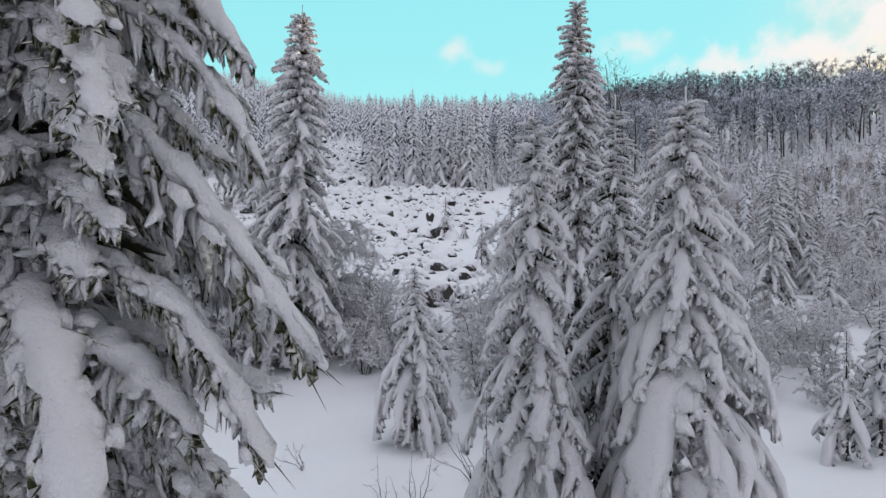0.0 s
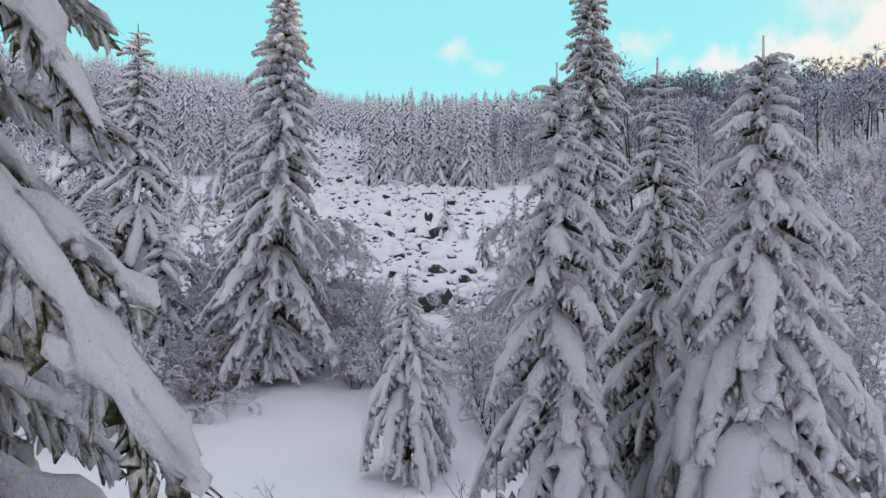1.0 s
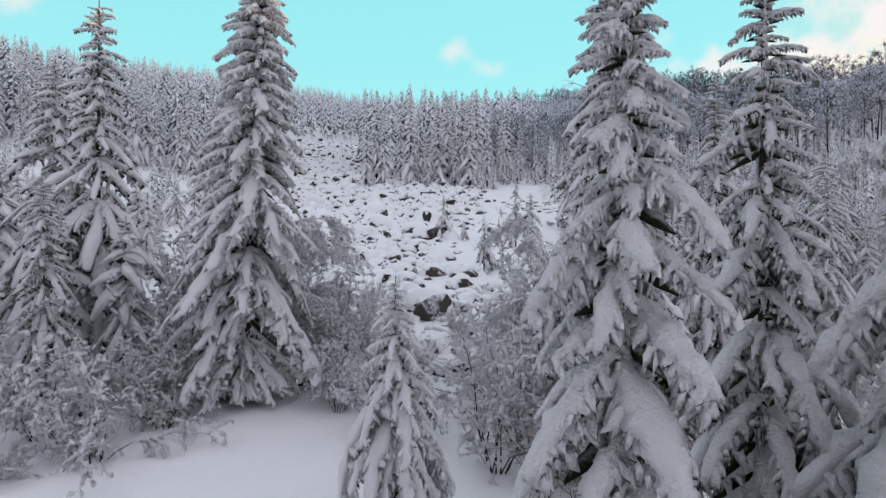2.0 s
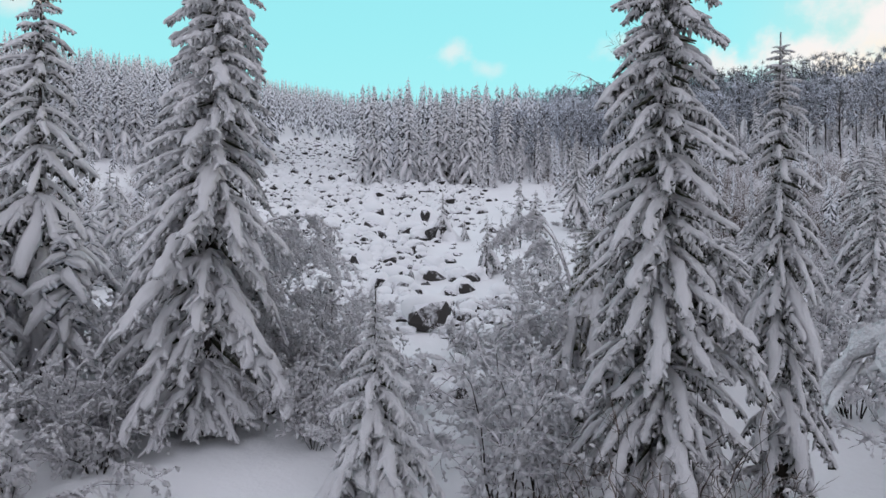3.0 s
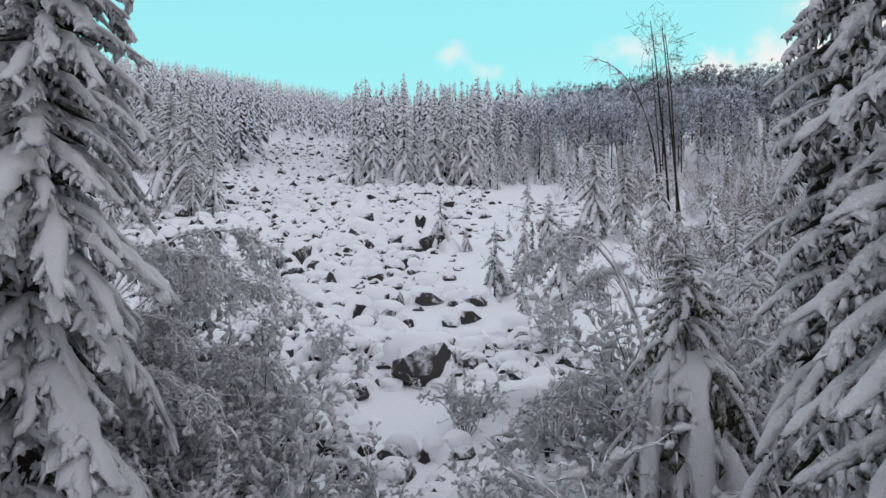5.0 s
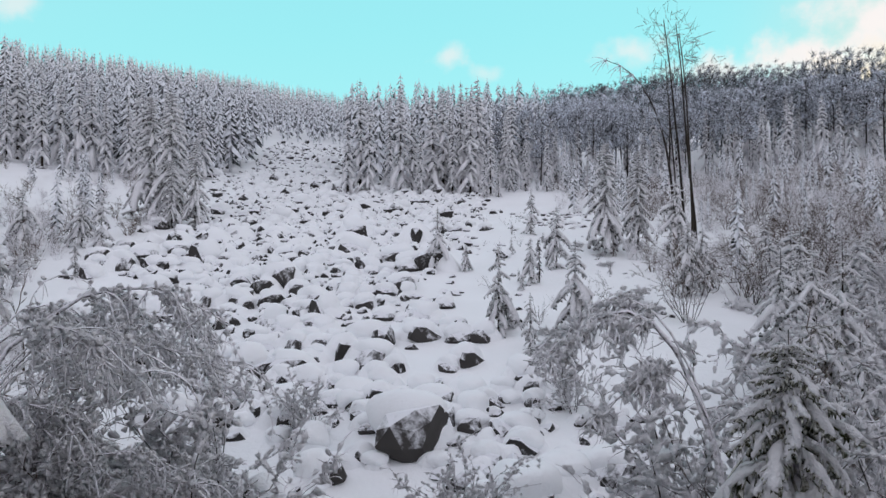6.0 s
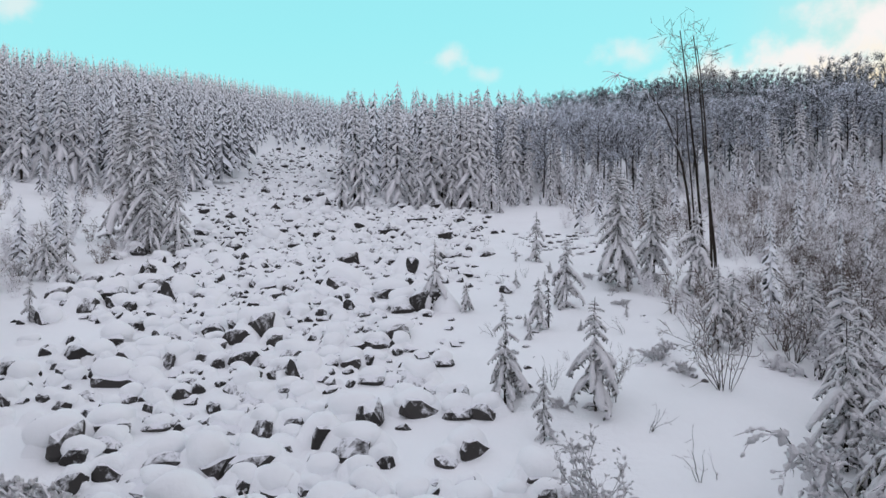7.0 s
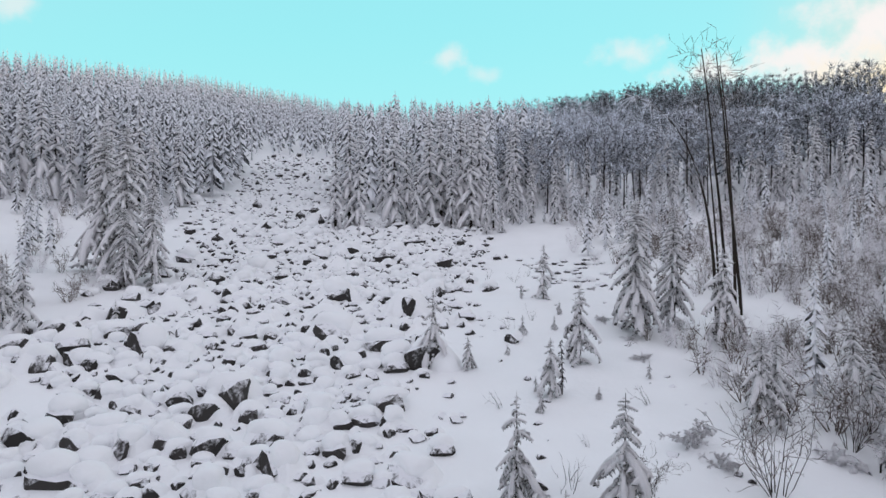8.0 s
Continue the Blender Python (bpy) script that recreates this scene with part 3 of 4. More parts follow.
# kit, x, y, size
SHRUBS = [
    (BARE, 3.5, 21.3, 1.15), (BARE, 4.4, 20.9, 1.35), (BARE, 5.3, 21.2, 1.1), (BARE, 2.7, 22.4, 0.9), (BARE, 22, 60, 1.3), (BARE, 30, 72, 1.5), (BARE, 24.5, 66, 1.2),
    (UPRIGHT, -3.8, 33.5, 1.0), (WEEPING, -2.8, 30.5, 0.95), (WEEPING, -4.3, 31.2, 0.9), (UPRIGHT, -3.4, 29.0, 0.7), (UPRIGHT, -4.9, 37, 0.9), (UPRIGHT, 1.7, 24.3, 1.05), (UPRIGHT, 2.6, 26.2, 1.05),
    (WEEPING, 5.0, 33.5, 1.1), (UPRIGHT, 5.8, 35.5, 1.1), (WEEPING, 2.9, 29.2, 1.0), (UPRIGHT, 4.5, 31, 1.1), (WEEPING, -1.5, 27.0, 0.8),
    (WEEPING, -9.6, 24.5, 0.9), (THICKET, -11.5, 23.0, 0.6), (WEEPING, -12, 26, 1.1),
    (UPRIGHT, -16, 27, 1.2), (UPRIGHT, -10.2, 33.5, 1.1), (UPRIGHT, -11.3, 38.5, 1.2),
    (WEEPING, -7.2, 36.5, 1.35), (UPRIGHT, -7.6, 34.4, 1.2), (WEEPING, -6.4, 33.4, 1.1),
    (THICKET, -9.5, 37.5, 1.4), (UPRIGHT, -12, 36, 1.1), (THICKET, -6.5, 38.8, 1.2),
    (WEEPING, 11.5, 42.5, 1.3),
    (THICKET, 7.0, 34.5, 1.3),
    (UPRIGHT, -0.8, 31.6, 0.55), (UPRIGHT, 1.6, 31.0, 0.6), (THICKET, 3.4, 30.4, 0.9), (UPRIGHT, 2.2, 28.4, 0.6),
    (THICKET, -9.0, 30.4, 1.0), (UPRIGHT, -10.0, 28.0, 0.8), (THICKET, -11.6, 29.8, 1.1), (WEEPING, -8.8, 27.2, 0.8),
    (BARE, 6.8, 33.5, 1.4), (UPRIGHT, 7.6, 35.0, 1.1), (BARE, 8.4, 36.5, 1.5), (WEEPING, 6.8, 36.4, 0.9), (UPRIGHT, 8.8, 34.0, 1.1), (BARE, 9.6, 38.0, 1.5), (BARE, 5.9, 33.0, 1.2),
    (BARE, -9.4, 35.6, 1.6), (BARE, -8.5, 36.7, 1.5), (BARE, -10.4, 37.8, 1.7), (BARE, -7.6, 35.6, 1.3),
    (WEEPING, 15.8, 19.2, 0.8),
    (UPRIGHT, 13.6, 31.5, 1.2), (WEEPING, 16.4, 31.0, 1.2),
    (THICKET, 15, 24.5, 0.8), (TALL_BARE, 12.06, 53.3, 1.0), (THICKET, 10.5, 57, 0.6), (TALL_BARE, 16.6, 56.5, 0.9), (THICKET, 10.9, 55.2, 0.35), (WEEPING, 17, 47, 1.2),
    (UPRIGHT, 1.0, 37.2, 0.55), (UPRIGHT, -3.6, 42.5, 0.5), (UPRIGHT, 4.8, 44.0, 0.6), (TALL_BARE, 7.3, 52.4, 0.6), (TALL_BARE, 23, 63, 1.2), (TALL_BARE, 25, 66, 1.1),
]
for k, (kit, x, y, size) in enumerate(SHRUBS):
    shrub(kit[k % len(kit)], stand(x, y, 83 * k, size, 0.05), "leafless shrub bent under rime and snow beside the boulders", "shrubs")
for k, (x, y, size) in enumerate([(-3.7, 18.4, 1.0), (-0.9, 15.6, 1.3), (0.7, 15.2, 1.2), (-1.3, 16.2, 0.9), (1.1, 17.5, 1.5), (5.0, 54, 1.1), (7.8, 50, 1.0), (8.6, 46.5, 1.3), (3.5, 61, 1.0)]):
    tagged(shrub(SHOOT[k % 2], stand(x, y, 83 * k, size, 0.05), "thin bare shoots sticking out of the snow", "shoots"), category="shoots")


def weeping_tree(seed, x, y, turn, reach, rise, stems, strands, label):
    """A leafless tree bowed over by its load, with rimed twigs hanging from the bow like a curtain."""
    r = np.random.default_rng(seed)
    trunk, twigs, clumps = Heap(), Heap(), Heap()
    for j in range(stems):
        u = np.linspace(0, 1, 11)
        far, up, off = reach * (1.0 if j == 0 else r.uniform(0.45, 1.1)), rise * (1.0 if j == 0 else r.uniform(0.45, 1.05)), r.normal(0, 0.28 * reach) * (j > 0)
        path = np.stack([far * u ** 1.25, off * u ** 1.4, up * np.sin(np.pi * 0.66 * u ** 0.85) - 0.2 * (u == 0)], 1) + r.normal(0, 0.06, (11, 3)) * u[:, None]
        trunk.add(*tube(path, np.linspace(0.075 if j == 0 else 0.032, 0.010, 11), 5))
        for k in range(strands // stems):
            v = r.uniform(0.58, 1.0) * 10
            i = min(9, int(v))
            p = path[i] + (path[i + 1] - path[i]) * (v - i)
            side = limb(p, [r.normal(0.45, 0.35), r.normal(0, 0.4), r.uniform(-0.5, 0.2)], min(2.4, reach * r.uniform(0.06, 0.30)), 0.12, 0.85, 6, r)
            thin = np.array([0.010, 0.015, 0.016, 0.015, 0.012, 0.010, 0.004]) * r.uniform(0.7, 1.3)
            twigs.add(*tube(side, thin, 3, 1.0, 0.4, r))
            for q in range(7):
                c = int(r.integers(1, 6))
                tip = limb(side[c], [r.normal(0.2, 0.5), r.normal(0, 0.5), -0.6], r.uniform(0.12, 0.5), 0.35, 0.35, 3, r)
                twigs.add(*tube(tip, np.array([0.007, 0.013, 0.011, 0.004]) * r.uniform(0.7, 1.3), 3, 1.0, 0.4, r))
            for q in range(13):
                c = int(r.integers(0, 6))
                r0 = r.uniform(0.028, 0.075)
                p = side[c] + (side[c + 1] - side[c]) * r.random() + r.normal(0, 0.05, 3)
                step = r.normal(0, 0.05, 3)
                clumps.add(*tube([p, p + 0.5 * step, p + step], [0.5 * r0, r0, 0.3 * r0], 4, 0.9, 0.45, r))
    ob = thing("weeping_tree", stand(x, y, turn), label, "tree", "bowed trees")
    part("trunk", mesh_of("bowed trunk", *trunk.arrays(), TWIG), ob, "brown bowed stems streaked with rime")
    part("crown", mesh_of("bowed twigs", *twigs.arrays(), RIME), ob, "hanging brown twigs white with rime")
    tagged(part("snow_load", mesh_of("bowed snow", *clumps.arrays(), PACK), ob, "clumps of snow on the twigs"), kind="stuff")


weeping_tree(21, -9.6, 34.8, 3, 6.1, 8.1 - float(land(-9.6, 34.8)), 11, 330, "bowed leafless tree weeping in an arch towards the boulders")
weeping_tree(22, 5.2, 32.4, 178, 3.0, 7.9 - float(land(5.2, 32.4)), 6, 115, "bowed leafless tree with brownish twigs drooping over the boulders")


def dead_tree(seed, x, y, height):
    """A thin dead spruce, dark and bare, with short broken drooping branches."""
    r = np.random.default_rng(seed)
    ob = thing("dead_tree", stand(x, y), "thin dark dead spruce with short broken branches", "tree")
    k = np.linspace(0, 1, 6)
    part("trunk", mesh_of("dead trunk", *tube(np.stack([0.04 * np.sin(4 * k), 0 * k, k * height - 0.1], 1), 0.06 - 0.05 * k, 6), BARK), ob)
    twigs = Heap()
    for j in range(70):
        z, a = r.uniform(0.15, 0.98), r.uniform(0, 6.28)
        long = 0.45 * (1.1 - z) + 0.08
        twigs.add(*tube(limb([0, 0, z * height], [math.cos(a), math.sin(a), -0.3], long * r.uniform(0.6, 1.2), 0.2, 0.5, 3, r), [0.018, 0.026, 0.02, 0.004], 3))
    part("crown", mesh_of("dead twigs", *twigs.arrays(), BARK), ob, "dark broken twigs")


dead_tree(4, 6.45, 62.6, 2.8)


def log_on_snow(seed, x, y, turn, long, thick):
    r = np.random.default_rng(seed)
    ob = thing("fallen_log", stand(x, y, turn, 1.0, -0.05), "short dark fallen log half buried in snow", "log", "logs")
    k = np.linspace(-0.5, 0.5, 7)
    line = np.stack([k * long, 0.05 * np.sin(5 * k), 0.6 * thick + 0.12 * k], 1)
    part("wood", mesh_of("log wood", *tube(line, thick * (1 + 0.12 * r.uniform(-1, 1, 7)), 9, 1.0, 0.08, r), BARK), ob)
    tagged(part("snow_cap", mesh_of("log snow", *tube(line[1:-1] + [0, 0.03, 0.75 * thick], 0.8 * thick * np.array([0.4, 1, 1.1, 0.9, 0.4]), 8, 0.6, 0.1, r), PACK), ob, "thick cap of snow"), kind="stuff")


log_on_snow(1, -5.3, 31.4, 25, 1.2, 0.09)
log_on_snow(2, -11.9, 27.2, 70, 0.9, 0.26)
rng = np.random.default_rng(18)
for k in range(36):
    x, y = rng.uniform(3.5, 17), rng.uniform(48, 88)
    if in_field(x, y) > 0.5:
        continue
    if k % 3 == 0:
        spruce(SMALL[k % 4], stand(x, y, 50 * k, rng.uniform(0.12, 0.3)), "tiny spruce poking out of the snow", "young spruces")
    elif k % 3 == 1:
        tagged(shrub(SHOOT[k % 2], stand(x, y, 83 * k, rng.uniform(0.6, 1.1), 0.05), "thin bare shoots sticking out of the snow", "shoots"), category="shoots")
    else:
        shrub(THICKET[k % 3], stand(x, y, 83 * k, rng.uniform(0.15, 0.35), 0.05), "low rimed shrub half buried in snow", "hillside shrubs")
rng = np.random.default_rng(8)
BRUSH, SAPLINGS = [], []


def grow(k, x, y, share, low, high, where):
    """One more young spruce or shrub on the slopes; far brush is gathered."""
    young = rng.random() < share
    if young and y > (72 if x < 0 else 58):
        SAPLINGS.append((x, y))
    elif young:
        spruce(HILL[k % 4], stand(x, y, 57 * k, rng.uniform(low, high)), "young spruce white with rime " + where, "hillside spruces")
    elif y > 62:
        BRUSH.append((x, y))
    else:
        kit = SCRUB if y > 52 else (UPRIGHT, WEEPING, THICKET)[k % 7 % 3]
        shrub(kit[k % 3], stand(x, y, 77 * k, rng.uniform(0.55, 1.1), 0.05), "rimed leafless shrub " + where, "hillside shrubs")


for k in range(430):
    y = 17 + 108 * rng.random() ** 0.8
    x = rng.uniform(9, 14 + 0.68 * y)
    if x < 9 + 0.05 * y or (x < 25 and 59 < y < 80 and rng.random() < 0.8) or (x < 16 and 45 < y < 64) or (y < 30 and x < 12):
        continue
    if y < 50 and k % 4:
        continue
    grow(k, x, y, 0.28 if y > 50 else 0.5, 0.5, 1.15, "on the snowy hillside")
for k in range(420):
    x, y = rng.uniform(18, 85), rng.uniform(56, 126)
    if x < 10 + 0.68 * y and (x > 26 or y > 84):
        grow(k, x, y, 0.25 if y > 84 else 0.0, 0.5, 1.15, "on the snowy hillside") if y > 74 or k % 3 == 0 else None
for k in range(900):
    y = rng.uniform(46, 118)
    x = rng.uniform(16 + 0.12 * (y - 50), 12 + 0.68 * y)
    if not (x < 24 and 58 < y < 80):
        BRUSH.append((x, y))
for k in range(110):
    BRUSH.append((rng.uniform(14, 27), rng.uniform(57, 70)))
for k in range(600):
    y = rng.uniform(44, 122)
    x = rng.uniform(24 + 0.15 * (y - 50), 14 + 0.70 * y)
    BRUSH.append((x, y))
for k in range(380):
    y = rng.uniform(40, 84)
    x = -rng.uniform(13, 14 + 0.68 * y)
    if in_field(x, y) < -1.5:
        BRUSH.append((x, y))
for k in range(46):
    x, y = rng.uniform(15, 36), rng.uniform(42, 72)
    if x > 15 + 0.3 * (y - 42):
        grow(k, x, y, 0.45, 0.5, 1.0, "on the snowy hillside")
for k in range(400):
    y = 24 + 102 * rng.random() ** 0.7
    x = -rng.uniform(12, 14 + 0.68 * y)
    if in_field(x, y) > -2.0 or (y < 30 and x > -15) or (38 < y < 60 and x > -17):
        continue
    grow(k, x, y, 0.36, 0.6, 1.6, "beside the boulders")


def beech_meshes(seed, height, name, mat, crown=0.30, boughs=26, thick=1.0, twig=None, tuft=7, sides=6, start=0.38, bole=None):
    """A bare broadleaved tree: a trunk, limbs and a rounded crown of rimed twigs."""
    rng = np.random.default_rng(seed)
    trunk, crown_heap = Heap(), Heap()
    path = limb([0, 0, -0.3], [rng.normal(0, 0.02), rng.normal(0, 0.02), 1], height * 0.93, 0.018, 0.0, 9, rng)
    trunk.add(*tube(path, np.linspace(0.011, 0.003, 10) * height * (bole or thick), 6))
    for k in range(boughs):
        u = start + (0.98 - start) * (k + rng.random()) / boughs
        i = min(8, int(u * 9))
        p = path[i] + (path[i + 1] - path[i]) * (u * 9 - i)
        a = 2.4 * k + rng.normal(0, 0.3)
        long = height * crown * (1.15 - 0.8 * min(1.0, abs(u - max(0.62, start)) / 0.4)) * rng.uniform(0.7, 1.15)
        arm = limb(p, [math.cos(a), math.sin(a), rng.uniform(0.5, 1.3)], long, 0.12, -0.02, 5, rng)
        trunk.add(*tube(arm, np.linspace(0.0042, 0.0015, 6) * height * thick, 4))
        for q in range(sides):
            c = int(rng.integers(2, 6))
            d = arm[c] - arm[c - 1]
            d = d / np.linalg.norm(d) + rng.normal(0, 0.7, 3)
            side = limb(arm[c], d, height * rng.uniform(0.03, 0.08), 0.2, 0.02, 2, rng)
            crown_heap.add(*tube(side, np.array([0.0030, 0.003, 0.001]) * height * thick, 3))
            for r in range(tuft):
                d2 = rng.normal(0, 0.8, 3) + 0.5 * d / np.linalg.norm(d)
                fine = limb(side[1 + r % 2], d2, height * rng.uniform(0.02, 0.05), 0.2, 0.03, 1, rng)
                crown_heap.add(*tube(fine, np.array([0.0058, 0.0024]) * height * thick * rng.uniform(0.7, 1.4), 3))
    return mesh_of(name + " trunk", *trunk.arrays(), mat), mesh_of(name + " twigs", *crown_heap.arrays(), twig or BRANCH_DARK)


def beech(meshes, m, label, group):
    ob = thing("leafless_tree", m, label, "tree", group)
    part("trunk", meshes[0], ob, "dark bare trunk and limbs")
    part("crown", meshes[1], ob, "fine rimed twigs")
    return ob


BEECH = [beech_meshes(150 + k, 18.0, "beech", BARK, 0.29, 24) for k in range(4)]
POLE = [beech_meshes(160 + k, 20.0, "pole tree", BARK, 0.15, 9, 0.18, BARK, 2, 4, 0.66, 0.55) for k in range(3)]
for k, (x, y, size, turn, lean) in enumerate([(21.2, 75.7, 1.0, 10, 0), (20.5, 76.1, 1.02, 130, 0), (19.8, 75.8, 0.82, 220, 0), (21.6, 77.5, 0.94, 75, 0)]):
    beech(POLE[k % 3], stand(x, y, turn, size, 0.1, lean), "tall thin leafless tree with a sparse dark crown", "tall thin trees")
bent = thing("bent_tree", stand(19.4, 75.4), "leafless tree bowed over in a dark arch", "tree", "tall thin trees")
arc = np.linspace(0, 1, 14)
bow_path = np.stack([-0.6 * arc - 4.8 * arc ** 3.2, 0.5 * arc, 17.5 * arc - 2.4 * arc ** 6 - 0.3 * (arc == 0)], 1)
part("trunk", mesh_of("bent trunk", *tube(bow_path, np.linspace(0.13, 0.025, 14), 6), BARK), bent)
hang = Heap()
rng = np.random.default_rng(31)
for k in range(40):
    p = bow_path[int(rng.integers(8, 14))]
    hang.add(*tube(limb(p, [rng.normal(-0.4, 0.4), rng.normal(0, 0.5), rng.uniform(-0.6, 0.3)], rng.uniform(0.6, 1.8), 0.2, 0.25, 4, rng), [0.03, 0.03, 0.025, 0.02, 0.008], 3))
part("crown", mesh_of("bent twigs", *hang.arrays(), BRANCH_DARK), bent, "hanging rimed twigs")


# ======== woods ========
def wood_edge(x):
    """How far up the valley the closed wood begins."""
    return np.interp(x, [-300, -90, -70, -45, -36, -26, -16, -12, 8, 20, 40, 60, 110, 160], [130, 120, 118, 114, 122, 130, 128, 119, 119, 124, 126, 122, 128, 130])


def in_wood(x, y):
    return (y > wood_edge(x) + 3 * wave(x, y, 11, 12)) & (in_field(x, y) < -1.0)


for k, (x, y, h) in enumerate([(-12.2, 112.5, 12.5), (-10.6, 113.5, 14.5), (-9.2, 112.5, 12), (-5.2, 116, 14), (-3.6, 117, 12.5), (-2.2, 114, 9), (-0.6, 116, 13.5), (0.9, 117, 14),
                               (2.2, 115, 11), (3.4, 116, 14.5), (4.7, 114, 13), (5.8, 116, 15), (7.4, 113, 9.5), (8.3, 111, 5), (10.5, 118, 6.5), (13, 119, 7), (16, 118, 8.5), (6.4, 110.5, 6)]):
    spruce(ROWED[k % 4], stand(x, y, 47 * k, h / 12.4), "tall white-rimed spruce standing before the wood", "woodland spruces")
rng = np.random.default_rng(77)
FRONT, DEEP = [], []
for gy_ in np.arange(108, 500, 1.0):
    step = 3.8 if gy_ < 180 else 5.0 if gy_ < 300 else 6.6
    if (gy_ - 108) % math.ceil(step * 0.9):
        continue
    for gx_ in np.arange(-0.80 * gy_, 0.78 * gy_ - 5, step):
        x, y = gx_ + rng.uniform(-0.45, 0.45) * step, gy_ + rng.uniform(-0.45, 0.45) * step
        if x > 150 or x < -345 or not in_wood(x, y):
            continue
        if y < wood_edge(x) + (9 if x < 10 else 26) and -95 < x < 100:
            FRONT.append((x, y))
        else:
            DEEP.append((x, y))
rng.shuffle(FRONT)
for k, (x, y) in enumerate(FRONT[:200]):
    if x > 12 and rng.random() < 0.42:
        beech(BEECH[k % 4], stand(x, y, 61 * k, rng.uniform(0.58, 0.86)), "bare broadleaved tree with a rimed dark crown", "woodland trees")
    else:
        spruce(ROWED[k % 4], stand(x, y, 61 * k, rng.uniform(0.7, 1.15) if x < 12 else rng.uniform(0.4, 0.9)), "rimed spruce at the edge of the wood", "woodland spruces")
DEEP += FRONT[200:]


def blade(h, p, q, wide, thick):
    """A drooping bough as a slim wedge from p to q, six faces."""
    d = q - p
    side = np.array([-d[1], d[0], 0.0])
    side *= wide / (np.linalg.norm(side) + 1e-9)
    m = p + 0.55 * d
    v = np.array([p, m - side - [0, 0, thick], m + side - [0, 0, thick], m + [0, 0, thick], q])
    h.add(v, [[0, 1, 3], [0, 3, 2], [1, 4, 3], [3, 4, 2], [0, 2, 1], [1, 2, 4]])


def far_tree(seed, boughs=64, slim=0.60, girth=0.10):
    """A columnar spruce of drooping boughs, a metre high."""
    r = np.random.default_rng(seed)
    h = Heap()
    for k in range(boughs):
        z = 0.03 + 0.93 * (k + r.random()) / boughs
        a = 2.39996 * k + r.normal(0, 0.3)
        out = girth * (1 - z) ** slim * r.uniform(0.65, 1.2) + 0.008
        drop = out * r.uniform(0.5, 1.3)
        way = np.array([math.cos(a), math.sin(a), 0.0])
        blade(h, way * 0.12 * out + [0, 0, z + drop], way * out + [0, 0, z], out * r.uniform(0.20, 0.38), 0.009)
    h.add(*tube([[0, 0, -0.05], [0, 0, 0.35], [0, 0, 1.0]], [0.016, 0.013, 0.002], 3))
    return h.arrays()


def far_beech(seed):
    """A bare rimed broadleaved tree with a rounded, clumpy crown, a metre high."""
    r = np.random.default_rng(seed)
    h = Heap()
    h.add(*tube([[0, 0, -0.05], [0.01 * r.normal(), 0, 0.45], [0, 0.01, 0.85]], [0.014, 0.010, 0.004], 4))
    for k in range(16):
        a, z = 2.4 * k, 0.30 + 0.56 * (k + r.random()) / 16
        out = 0.19 * (1.1 - abs(z - 0.60) / 0.42) * r.uniform(0.5, 1.25)
        c = np.array([out * math.cos(a), out * math.sin(a), z + 0.11])
        spike(h, np.array([0, 0, z - 0.08]), c - [0, 0, z - 0.08], 0.006)
        for q in range(24):
            d = r.normal(0, 1, 3) + [0.5 * math.cos(a), 0.5 * math.sin(a), 0.5]
            d *= r.uniform(0.03, 0.10) / np.linalg.norm(d)
            spike(h, c + r.normal(0, 0.014, 3), d, r.uniform(0.0022, 0.0045))
    return h.arrays()


def brush_clump(seed, stems=7, twigs=11):
    """A leafless bush of fine upright twigs, a metre high."""
    r = np.random.default_rng(seed)
    h = Heap()
    for j in range(stems):
        a = r.uniform(0, 6.28)
        d = np.array([math.cos(a) * r.uniform(0.1, 0.75), math.sin(a) * r.uniform(0.1, 0.75), r.uniform(0.6, 1.0)]) * r.uniform(0.6, 1.0)
        spike(h, np.array([0.05 * math.cos(a), 0.05 * math.sin(a), -0.05]), d, 0.012)
        for k in range(twigs):
            p = d * r.uniform(0.2, 0.95)
            e = 0.6 * d / np.linalg.norm(d) + r.normal(0, 0.55, 3)
            spike(h, p, e * r.uniform(0.12, 0.34) / np.linalg.norm(e), r.uniform(0.006, 0.011))
    return h.arrays()


def crowd(places, kits, sizes, seed):
    """Many trees joined into one pair of arrays."""
    r = np.random.default_rng(seed)
    h = Heap()
    p = np.asarray(places, float)
    z = land(p[:, 0], p[:, 1])
    which = r.integers(0, len(kits), len(p))
    for k, (v, f) in enumerate(kits):
        own = which == k
        m = int(own.sum())
        if not m:
            continue
        s, a = r.uniform(*sizes, m), r.uniform(0, 6.28, m)
        c, d = np.cos(a)[:, None], np.sin(a)[:, None]
        wide = (s * r.uniform(0.85, 1.2, m))[:, None]
        x = (v[:, 0] * c - v[:, 1] * d) * wide + p[own, 0:1]
        y = (v[:, 0] * d + v[:, 1] * c) * wide + p[own, 1:2]
        zz = v[:, 2] * s[:, None] + z[own][:, None]
        h.add(np.stack([x, y, zz], -1).reshape(-1, 3), (f[None] + (np.arange(m) * len(v))[:, None, None]).reshape(-1, 3))
    return h.arrays()


